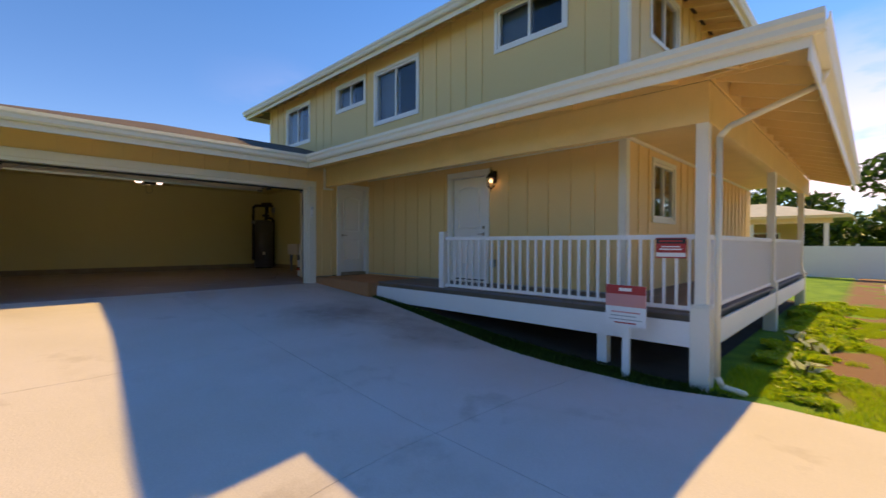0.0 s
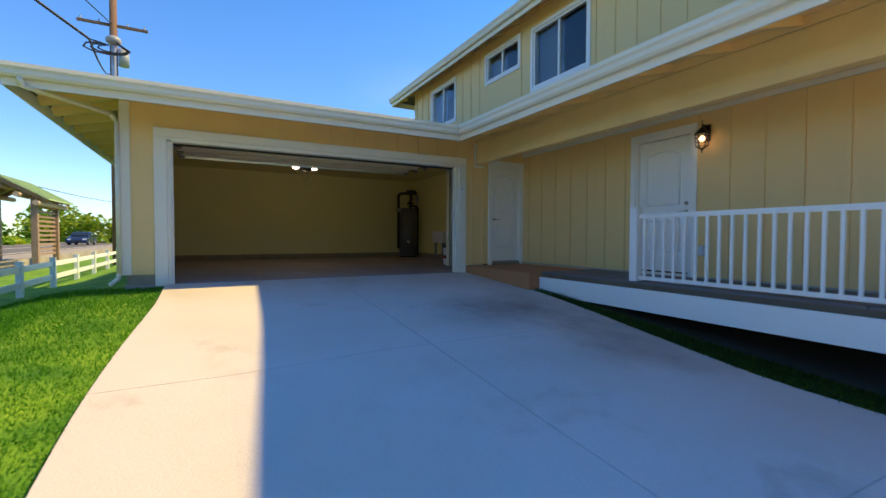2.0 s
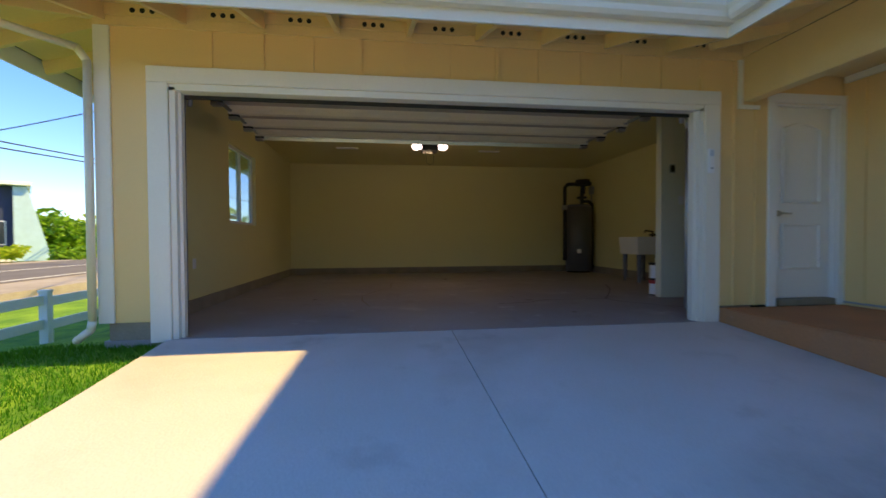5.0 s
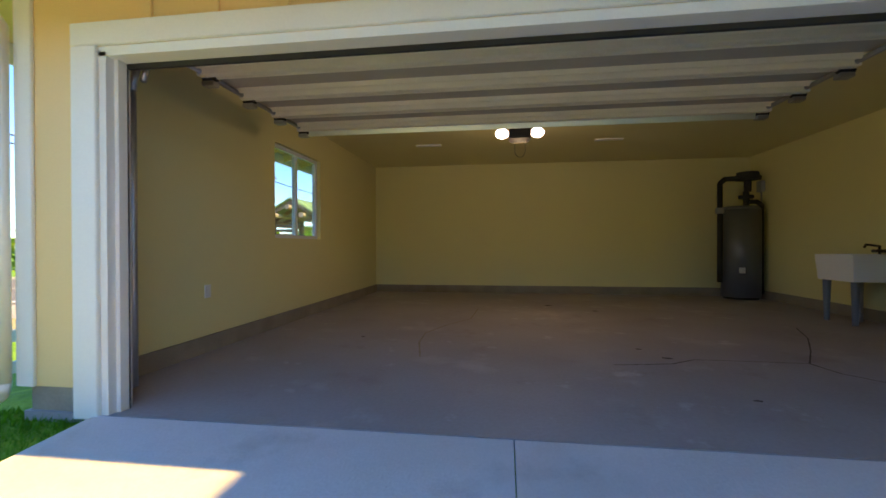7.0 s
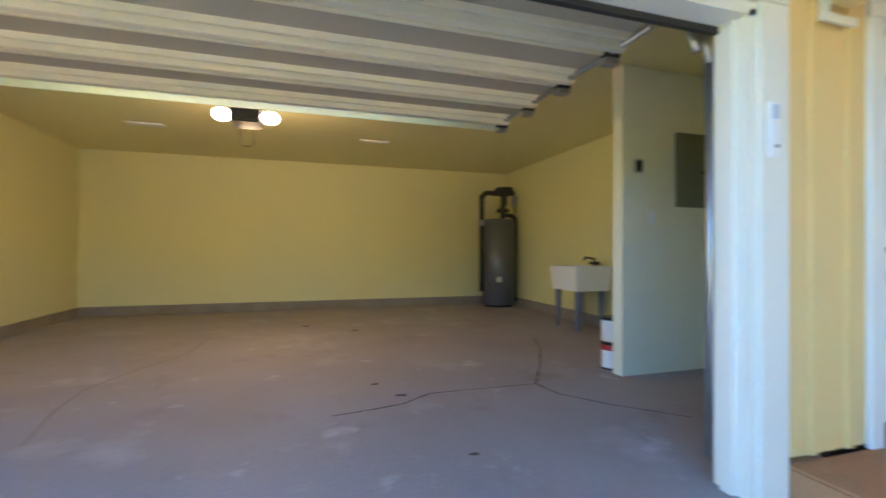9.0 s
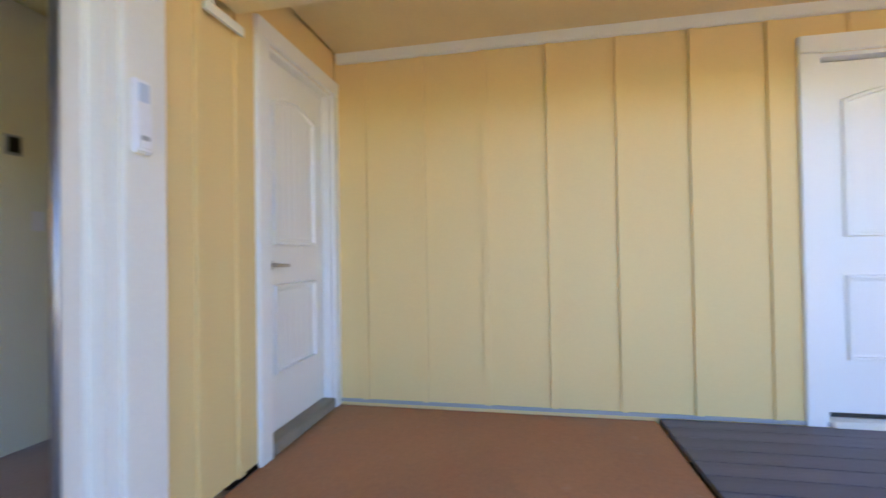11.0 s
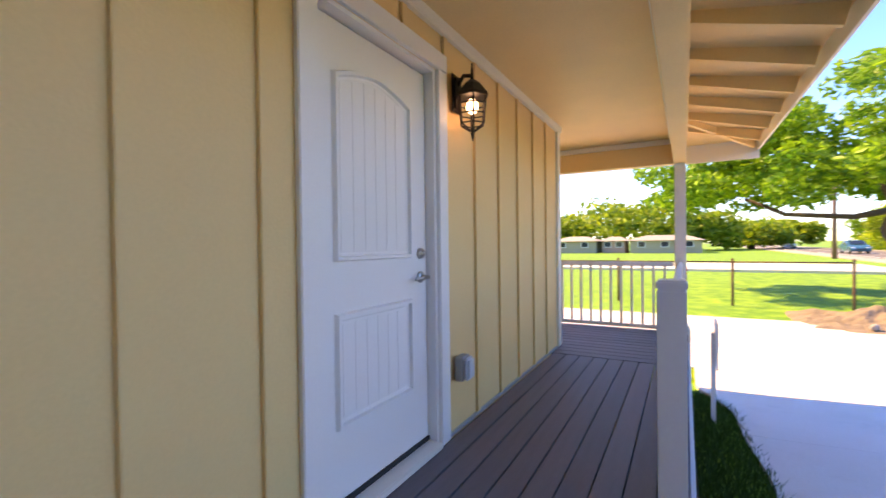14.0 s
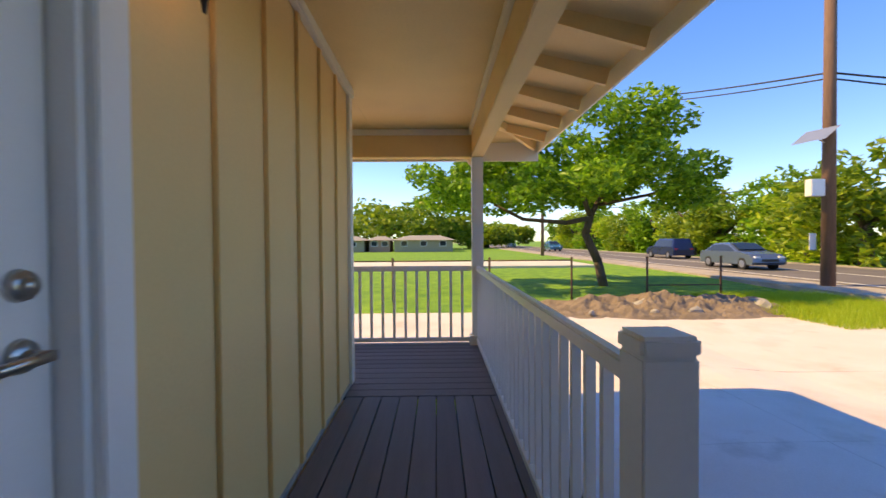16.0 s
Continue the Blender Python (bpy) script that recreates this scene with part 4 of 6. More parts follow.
part("casing_side", B(5.585, 5.68, -.028, -.001, .13, 2.18, bevel=.004), DOORW, c1)
part("casing_side", B(6.40, 6.49, -.028, -.001, .13, 2.18, bevel=.004), DOORW, c1)
part("casing_head", B(5.585, 6.49, -.03, -.001, 2.182, 2.277, bevel=.004), DOORW, c1)
part("jamb", B(5.68, 5.70, -.004, .14, .15, 2.16), DOORW, c1)
part("jamb", B(6.38, 6.40, -.004, .14, .15, 2.16), DOORW, c1)
part("head_jamb", B(5.68, 6.40, -.004, .14, 2.16, 2.18), DOORW, c1)
part("threshold", B(5.70, 6.38, -.03, .12, .135, .20, bevel=.006), STEM, c1, "brown door sill")
# unseen dark slab added behind the side door
struct("door_backing_2", B(5.6, 6.5, .16, .2, .0, 2.3), ROOMDARK, "near-black slab standing in for a dim hall behind the side door", "wall")


# ---- windows ----
def window(name, m, w, h, label, trim=WHITE, inside=True, casing=True, glass=None):
    """A sliding window in local x (width), y (in is +y), z up."""
    o = tagged(new(name), label, "window", "", "structure")
    o.matrix_world = m
    fr = bmesh.new()
    c = .07
    for a in ((-c, w + c, -.025, -.001, -c, 0), (-c, w + c, -.025, -.001, h, h + c), (-c, 0, -.025, -.001, 0, h), (w, w + c, -.025, -.001, 0, h)):
        box(fr, *a, bevel=.003)
    if casing:
        part("window_casing", fr, trim, o)
    else:
        fr.free()
    sash = bmesh.new()
    for a in ((0, w, .0, .06, 0, .045), (0, w, .0, .06, h - .045, h), (0, .045, .0, .06, .045, h - .045), (w - .045, w, .0, .06, .045, h - .045), (w / 2 - .025, w / 2 + .025, .0, .06, .045, h - .045)):
        box(sash, *a)
    part("window_frame", sash, trim, o)
    for a, b in ((.045, w / 2 - .025), (w / 2 + .025, w - .045)):
        g = part("pane", B(a, b, .027, .033, .045, h - .045), glass or GLASS, o)
        g.visible_shadow = False
    if inside:
        part("blind", B(.01, w * .5, .16, .17, 0, h), CURTAIN, o, "half-drawn dark blind")
    return o


RW = Matrix.Rotation(radians(-90), 4, "Z")
for k, h in enumerate((W1, W2, W3, WA)):
    window(f"window_{k + 1}", Matrix.Translation((XW, h[1], h[2])) @ RW, h[1] - h[0], h[3] - h[2], "white-framed sliding window with dark reflecting glass in the upper wall")
window("window_5", Matrix.Translation((WS[0], YS, WS[2])), WS[1] - WS[0], WS[3] - WS[2], "cream-framed sliding window on the side porch", trim=TRIM)
window("window_6", Matrix.Translation((WS2[0], YS, WS2[2])), WS2[1] - WS2[0], WS2[3] - WS2[2], "white-framed sliding window in the upper side wall")
window("window_7", Matrix.Translation((GX0 - .05, GW[0], GW[2])) @ Matrix.Rotation(radians(90), 4, "Z"), GW[1] - GW[0], GW[3] - GW[2], "white-framed sliding window in the garage side wall", inside=False, casing=False, glass=glass_mat("tinted_glass", (.62, .74, .80)))

# ---- porch fittings ----
la = thing("wall_lantern", "black iron wall lantern with a lit warm bulb", "wall lamp")
LX, LY, LZ = XW - .122, -3.945, 1.965
bm = bmesh.new()
box(bm, XW - .025, XW - .018, LY - .055, LY + .055, LZ + .04, LZ + .26, bevel=.003)
box(bm, XW - .036, XW - .024, LY - .04, LY + .04, LZ + .06, LZ + .24, bevel=.004)
part("back_plate", bm, IRON, la)
bm = bmesh.new()
tube(bm, [(XW - .03, LY, LZ + .2), (XW - .07, LY, LZ + .25), (LX, LY, LZ + .24)], .011)
cyl(bm, (LX, LY, LZ + .2), (LX, LY, LZ + .31), .012, .004)
part("arm", bm, IRON, la, "", True)
bm = bmesh.new()
for r0, z0, r1, z1 in ((.099, .115, .092, .135), (.092, .135, .05, .19), (.05, .19, .02, .215)):
    cyl(bm, (LX, LY, LZ + z0), (LX, LY, LZ + z1), r0, r1, 6)
part("cap", bm, IRON, la)
for i in range(6):
    a = math.pi * 2 * i / 6
    c, s = math.cos(a), math.sin(a)
    bm = bmesh.new()
    tube(bm, [(LX + .084 * c, LY + .084 * s, LZ + .12), (LX + .072 * c, LY + .072 * s, LZ - .035), (LX + .016 * c, LY + .016 * s, LZ - .075)], .0052, 6)
    part("cage_bar", bm, IRON, la)
for zz, r in ((.075, .0805), (.02, .0765), (-.035, .072)):
    bm = bmesh.new()
    tube(bm, [(LX + r * math.cos(math.pi * i / 3), LY + r * math.sin(math.pi * i / 3), LZ + zz) for i in range(7)], .0042, 6)
    part("cage_ring", bm, IRON, la)
bm = bmesh.new()
cyl(bm, (LX, LY, LZ - .06), (LX, LY, LZ - .13), .015, .004, 10)
part("finial", bm, IRON, la)
bm = bmesh.new()
ball(bm, (LX, LY, LZ + .065), .036, 14, 10, 1.25)
part("bulb", bm, BULB, la, "glowing warm bulb", True)
bm = bmesh.new()
cyl(bm, (LX, LY, LZ + .10), (LX, LY, LZ + .14), .018, .018, 12)
part("socket", bm, IRON, la)
ld = bpy.data.lights.new("lantern_light", "POINT")
ld.energy, ld.color, ld.shadow_soft_size = 0.75, (1.0, .66, .32), .045
lo_ = new("lantern_light", ld)
lo_.location = (LX, LY, LZ + .05)

ob_ = thing("outlet_box", "grey weatherproof outlet box on the wall", "outlet")
part("box", B(XW - .07, XW - .018, -3.985, -3.885, .46, .60, bevel=.006), GREYPLASTIC, ob_)
part("cover", B(XW - .105, XW - .07, -3.98, -3.89, .465, .595, bevel=.014), PALEBLUE, ob_, "translucent grey bubble cover")

# keypad plate beside the garage opening
kp = thing("door_keypad", "pale thin plastic keypad on the garage casing", "keypad")
part("body", B(4.90, 4.965, -.05, -.03, 1.46, 1.70, bevel=.006), WHITE, kp)
part("flip_cover", B(4.906, 4.959, -.056, -.05, 1.475, 1.60, bevel=.004), WHITE, kp)
part("display_window", B(4.914, 4.951, -.053, -.05, 1.625, 1.685), PALEBLUE, kp, "pale blue window")
part("logo_bar", B(4.918, 4.947, -.0585, -.056, 1.50, 1.515), GREYPLASTIC, kp)

# downspouts
def downspout(name, pts, label):
    t = thing(name, label, "downspout", "downspouts")
    for a, b in zip(pts, pts[1:]):
        bm = bmesh.new()
        cyl(bm, a, b, .03, .03, 14)
        ball(bm, b, .03, 12, 8)
        part("pipe", bm, GUTTER, t, "", True)
    return t


downspout("downspout", [(GXE + .15, EYG - .07, EZ - .06), (GXE + .17, EYG - .05, EZ - .16), (-.64, -.08, 2.36), (-.575, -.066, 2.26), (-.575, -.066, .18), (-.585, -.075, .11), (-.66, -.115, .04)], "cream round downspout at the garage corner")
downspout("downspout", [(RX + .1, EYS - .05, EZ - .06), (RX + .08, EYS - .0, EZ - .2), (RX - .01, RY - .24, 2.10), (RX - .02, RY - .15, 2.0), (RX - .02, RY - .15, -.48), (RX - .0, RY - .2, -.58), (RX + .04, RY - .38, -.62)], "cream round downspout at the porch corner")

# vent box on the porch roof
vb = thing("roof_vent", "white metal roof vent box", "roof vent")
part("hood", B(5.05, 5.45, -5.15, -4.55, ez(.5) + .04, ez(.5) + .24, bevel=.02), WHITE, vb)

# ---- signs ----
rs = thing("rail_sign", "red black and white warning sign on the porch railing", "sign")
part("board", B(RX - .062, RX - .056, -7.46, -7.15, .74, .965), REDSIGN, rs)
part("header_bar", B(RX - .065, RX - .062, -7.455, -7.155, .90, .955), BLACK, rs)
part("footer_bar", B(RX - .065, RX - .062, -7.455, -7.155, .755, .80), PAPER, rs)
part("text_bar", B(RX - .065, RX - .062, -7.42, -7.19, .83, .845), PAPER, rs)
part("text_bar", B(RX - .065, RX - .062, -7.40, -7.21, .86, .872), PAPER, rs)
part("text_bar", B(RX - .068, RX - .065, -7.42, -7.19, .92, .935), REDSIGN, rs)
ys_ = thing("yard_sign", "red and white notice sign on a white stake", "sign")
MS = Matrix.Translation((5.03, -6.92, 0)) @ Matrix.Rotation(radians(-90), 4, "Z")
for nm, a, mt in (("stake", (-.04, .04, 0, .04, -.75, .30), WHITE), ("board", (-.225, .225, -.012, 0, -.03, .43), PAPER), ("header_band", (-.225, .225, -.015, -.012, .33, .43), REDSIGN), ("panel_band", (-.225, .225, -.015, -.012, .19, .33), PINK),
                  ("text_bar", (-.07, .07, -.018, -.015, .365, .40), PAPER), ("text_bar", (-.16, .16, -.015, -.012, .12, .135), PINK), ("text_bar", (-.16, .12, -.015, -.012, .08, .09), GREYPLASTIC), ("text_bar", (-.18, .18, -.015, -.012, .04, .05), GREYPLASTIC), ("text_bar", (-.12, .12, -.015, -.012, .0, .015), REDSIGN)):
    part(nm, B(*a, m=MS), mt, ys_)

# ---- garage things ----
gd = thing("garage_door", "raised white ribbed sectional garage door under the ceiling", "garage door")
SEC = .53
for i in range(4):
    y0 = .33 + i * SEC
    z = 2.33
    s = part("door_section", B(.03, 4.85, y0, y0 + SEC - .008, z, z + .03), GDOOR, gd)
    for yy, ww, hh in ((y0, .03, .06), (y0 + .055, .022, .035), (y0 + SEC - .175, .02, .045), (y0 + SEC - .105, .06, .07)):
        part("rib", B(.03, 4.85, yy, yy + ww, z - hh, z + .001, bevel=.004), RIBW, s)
for x in (.02, 4.86):
    bm = bmesh.new()
    tube(bm, [(x, .2, .1), (x, .2, 1.95), (x, .26, 2.2), (x, .45, 2.36), (x, 2.62, 2.40)], .022, 8)
    part("track", bm, STEEL, gd, "galvanised door track", True)
    part("track_hanger", B(x - .012, x + .012, 2.5, 2.54, 2.38, CEIL), STEEL, gd)
bm = bmesh.new()
cyl(bm, (.05, .24, 2.42), (4.83, .24, 2.42), .02)
part("torsion_bar", bm, IRON, gd, "dark torsion spring bar")
for x in (.0, 4.79):
    part("seal_shadow_strip", B(x + .046, x + .07, .111, .122, 0, 2.075), RUBBER, gd, "black rubber weather seal")
# head strip: black bar added to draw the shadow gap under the header
part("seal_shadow_strip", B(.07, 4.81, .112, .14, 2.045, 2.074), RUBBER, gd)
for x in (.06, 4.82):
    bm = bmesh.new()
    tube(bm, [(x, .24, 2.02), (x, .30, 2.22), (x, .52, 2.285), (x, 2.6, 2.30)], .02, 8)
    part("track_angle", bm, STEEL, gd, "galvanised track angle", True)
    for k in range(5):
        y = .34 + k * SEC
        part("hinge", B(x - .05, x + .05, y - .03, y + .05, 2.215, 2.25, bevel=.004), STEEL, gd, "galvanised end hinge")
        bm = bmesh.new()
        cyl(bm, (x - .05, y, 2.27), (x + .06, y, 2.27), .024, .024, 10)
        part("roller", bm, RUBBER, gd)
bm = bmesh.new()
prism(bm, [(.03, 2.452, 2.33), (.03, 2.476, 2.225), (.03, 2.488, 2.225), (.03, 2.464, 2.33)], (4.82, 0, 0))
part("bottom_seal", bm, mat("brushed_aluminium", (.72, .78, .68), .42, .9, var=.05, bump=.02), gd, "bright metal bottom edge strip")
op = thing("garage_door_opener", "black garage door opener with two lit lamps", "door opener")
part("motor_box", B(2.37, 2.62, 2.85, 3.15, 2.22, 2.38, bevel=.015), PIPE, op)
for x in (2.29, 2.70):
    bm = bmesh.new()
    ball(bm, (x, 2.98, 2.30), .08, 16, 10, .75)
    part("lamp", bm, BULBW, op, "glowing lamp lens", True)
part("rail", B(2.475, 2.515, .3, 2.85, 2.41, 2.45), STEEL, op)
part("hanger", B(2.40, 2.42, 2.98, 3.02, 2.38, CEIL), STEEL, op)
part("hanger", B(2.57, 2.59, 2.98, 3.02, 2.38, CEIL), STEEL, op)
bm = bmesh.new()
tube(bm, [(2.44, 3.0, 2.22), (2.44, 3.0, 2.08), (2.46, 3.0, 2.035), (2.50, 3.0, 2.02), (2.54, 3.0, 2.035), (2.56, 3.0, 2.08), (2.56, 3.0, 2.22)], .0025, 6)
part("cord", bm, IRON, op)
gl = bpy.data.lights.new("opener_light", "POINT")
gl.energy, gl.color, gl.shadow_soft_size = 6.0, (1.0, .82, .46), .09
glo = new("opener_light", gl)
glo.location = (2.495, 3.32, 2.24)

wh = thing("water_heater", "tall dark grey heat-pump water heater with black pipes", "water heater")
HX, HY, HR = 6.60, 6.42, .31
bm = bmesh.new()
cyl(bm, (HX, HY, .04), (HX, HY, 1.62), HR, HR, 36)
cyl(bm, (HX, HY, 1.62), (HX, HY, 1.68), HR, HR * .86, 36)
part("tank", bm, TANK, wh, "", True)
bm = bmesh.new()
cyl(bm, (HX, HY, 0), (HX, HY, .045), HR * .9, HR * .9, 24)
part("base", bm, IRON, wh)
bm = bmesh.new()
cyl(bm, (HX + .06, HY - .05, 1.68), (HX + .06, HY - .05, 1.95), .05, .05, 12)
cyl(bm, (HX + .06, HY - .05, 1.82), (HX + .06, HY - .05, 1.88), .12, .12, 14)
part("valve_stack", bm, PIPE, wh)
bm = bmesh.new()
cyl(bm, (HX + .1, HY - .02, 2.16), (HX + .1, HY - .02, 2.30), .2, .17, 20)
part("flue_cap", bm, PIPE, wh)
bm = bmesh.new()
tube(bm, [(HX - .38, HY - .05, .3), (HX - .38, HY - .05, 2.10), (HX - .30, HY - .05, 2.18), (HX + .3, HY - .05, 2.2)], .045)
part("pipe", bm, PIPE, wh, "black insulated pipe", True)
bm = bmesh.new()
tube(bm, [(HX + .32, HY - .05, .1), (HX + .32, HY - .05, 1.70), (HX + .24, HY - .05, 1.76), (HX + .06, HY - .05, 1.76)], .04)
part("pipe", bm, PIPE, wh, "", True)
bm = bmesh.new()
tube(bm, [(HX + .1, HY - .02, 1.95), (HX + .1, HY - .02, 2.2)], .06)
part("pipe", bm, PIPE, wh, "", True)
part("control_box", B(HX - .44, HX - .33, HY - .12, HY, 1.55, 1.66, bevel=.01), GREYPLASTIC, wh, "small grey control box")
part("rating_label", B(HX - .16, HX - .08, HY - HR - .004, HY - HR * .85, .48, .58), PAPER, wh, "small white label")
cb = thing("conduit_box", "small grey conduit box with flexible conduit", "electrical box")
part("box", B(6.93, 6.998, 6.40, 6.56, 1.95, 2.15, bevel=.006), GREYPLASTIC, cb)
bm = bmesh.new()
tube(bm, [(6.96, 6.46, 1.95), (6.95, 6.43, 1.7), (6.9, 6.40, 1.55), (6.86, 6.38, 1.5)], .014, 8)
part("conduit", bm, GREYPLASTIC, cb, "", True)

SINKLEG = mat("slate_plastic", (.16, .18, .23), .5, var=.06, bump=.05)
sk = thing("utility_sink", "white plastic laundry sink on grey legs", "sink")
SX0, SX1, SY0, SY1 = 6.40, 6.96, 3.55, 4.2
bm = bmesh.new()
out, inn = [], []
for z, i_ in ((.86, 0), (.53, .025)):
    out.append([bm.verts.new(p) for p in ((SX0 + i_, SY0 + i_, z), (SX1 - i_, SY0 + i_, z), (SX1 - i_, SY1 - i_, z), (SX0 + i_, SY1 - i_, z))])
for z, i_ in ((.86, .035), (.56, .08)):
    inn.append([bm.verts.new(p) for p in ((SX0 + i_, SY0 + i_, z), (SX1 - i_, SY0 + i_, z), (SX1 - i_, SY1 - i_, z), (SX0 + i_, SY1 - i_, z))])
for i in range(4):
    j = (i + 1) % 4
    bm.faces.new((out[0][i], out[0][j], out[1][j], out[1][i]))
    bm.faces.new((inn[0][i], inn[0][j], inn[1][j], inn[1][i]))
    bm.faces.new((out[0][i], out[0][j], inn[0][j], inn[0][i]))
bm.faces.new(out[1])
bm.faces.new(inn[1])
part("basin", bm, WHITE, sk)
for x in (SX0 + .09, SX1 - .09):
    for y in (SY0 + .09, SY1 - .09):
        bm = bmesh.new()
        cyl(bm, (x, y, 0), (x, y, .53), .03, .045, 10)
        part("leg", bm, SINKLEG, sk)
bm = bmesh.new()
tube(bm, [(SX0 + .28, SY0 + .32, .53), (SX0 + .28, SY0 + .32, .2), (SX0 + .28, SY0 + .32, .02)], .05)
part("drain", bm, GREYPLASTIC, sk, "grey drain pipe", True)
bm = bmesh.new()
tube(bm, [(SX1 - .05, 3.86, .86), (SX1 - .05, 3.86, .96), (SX1 - .2, 3.86, .98), (SX1 - .22, 3.86, .94)], .014)
cyl(bm, (SX1 - .05, 3.76, .9), (SX1 - .05, 3.96, .9), .02)
part("faucet", bm, IRON, sk, "dark faucet", True)

pn = thing("electrical_panel", "grey-green metal electrical panel on the wing wall", "electrical panel")
part("cabinet", B(6.16, 6.54, 1.672, 1.70, 1.46, 2.12, bevel=.004), PANELGREY, pn)
part("panel_door", B(6.19, 6.51, 1.662, 1.672, 1.49, 2.09, bevel=.004), PANELGREY, pn)
part("latch", B(6.43, 6.49, 1.655, 1.662, 1.76, 1.79), IRON, pn)
sw = thing("wall_control", "small dark wall control button on a pale plate", "wall switch")
part("plate", B(5.72, 5.81, 1.692, 1.70, 1.74, 1.86, bevel=.003), GREYPLASTIC, sw)
part("button", B(5.735, 5.795, 1.682, 1.692, 1.755, 1.845, bevel=.004), IRON, sw)
sw = thing("light_switch", "white light switch plate on the wing wall", "light switch")
part("plate", B(5.86, 5.94, 1.693, 1.70, 1.30, 1.42, bevel=.003), WHITE, sw)
part("toggle", B(5.89, 5.91, 1.68, 1.693, 1.35, 1.37), WHITE, sw)
pl = thing("access_panel", "pale square access panel on the back wall", "access panel")
part("plate", B(5.35, 5.75, GY1 - .012, GY1, 1.55, 1.93, bevel=.003), GWALL, pl)
for x0 in (.85, 3.75):
    v = thing("ceiling_vent", "thin white ceiling light strip", "ceiling fitting", "ceiling fittings")
    part("body", B(x0, x0 + .42, 4.95, 5.05, CEIL - .02, CEIL), WHITE, v)
pc = thing("paint_bucket", "stack of white paint buckets with a dark lid", "bucket")
for z0, z1, mt, nm in ((0, .22, WHITE, "lower_bucket"), (.22, .44, WHITE, "upper_bucket"), (.44, .47, IRON, "lid"), (.17, .22, REDSIGN, "label_band"), (.22, .25, IRON, "rim_band"), (0, .015, IRON, "base_ring")):
    bm = bmesh.new()
    r = {"label_band": .0945, "rim_band": .0965, "base_ring": .0945, "lid": .097}.get(nm, .09)
    cyl(bm, (5.70, 1.96, z0), (5.70, 1.96, z1), r, r * 1.03 if "bucket" in nm else r, 20)
    part(nm, bm, mt, pc)
ou = thing("wall_outlet", "white outlet plate on the garage wall", "outlet")
part("plate", B(GX0, GX0 + .008, 1.45, 1.53, .5, .62), WHITE, ou)


# floor cracks as shallow dark seams
def seam(name, pts, w, z, material, label, cat):
    bm = bmesh.new()
    random.seed(len(pts) * 7 + 1)
    for a, b in zip(pts, pts[1:]):
        n_ = 5
        for i in range(n_):
            p = Vector((a[0] + (b[0] - a[0]) * i / n_, a[1] + (b[1] - a[1]) * i / n_, z))
            q = Vector((a[0] + (b[0] - a[0]) * (i + 1) / n_, a[1] + (b[1] - a[1]) * (i + 1) / n_, z))
            s = Vector((-(q - p).y, (q - p).x, 0)).normalized() * w * random.uniform(.35, .75)
            poly(bm, [p + s, p - s, q - s * .9, q + s * .9])
    return struct(name, bm, material, label, cat)


seam("floor_crack", [(3.20, 1.48), (3.45, 1.52), (3.68, 1.57), (3.91, 1.73), (4.3, 1.73), (4.79, 1.72), (4.83, 1.45), (5.05, 1.15), (5.4, .8)], .014, .004, CRACK, "thin dark crack across the garage floor", "floor crack")
seam("floor_crack_2", [(4.79, 1.72), (5.1, 2.2), (5.45, 2.8), (5.7, 3.4)], .012, .004, CRACK, "thin dark crack across the garage floor", "floor crack")
seam("floor_crack_3", [(1.58, 1.52), (1.46, 2.1), (1.44, 2.57), (1.62, 3.1), (1.87, 3.59), (1.91, 4.5)], .016, .004, STEM, "thin faint crack in the garage floor", "floor crack")


# oil spots and pale scuffs on the garage floor
def spot(x, y, w, d, material, label, seed):
    r = random.Random(seed)
    bm = bmesh.new()
    pts = []
    for i in range(14):
        a = 2 * math.pi * i / 14
        k = r.uniform(.65, 1.1)
        pts.append((x + w * k * math.cos(a), y + d * k * math.sin(a), .0045))
    poly(bm, pts)
    struct("floor_spot", bm, material, label, "floor stain")


for i, (x, y, w, d) in enumerate(((3.70, 1.75, .055, .03), (3.56, 2.07, .035, .025), (3.65, 4.48, .05, .05), (3.88, .73, .03, .02), (.81, 2.29, .03, .02), (3.02, 5.0, .06, .05))):
    spot(x, y, w, d, CRACK, "small dark oil spot on the garage floor", 50 + i)


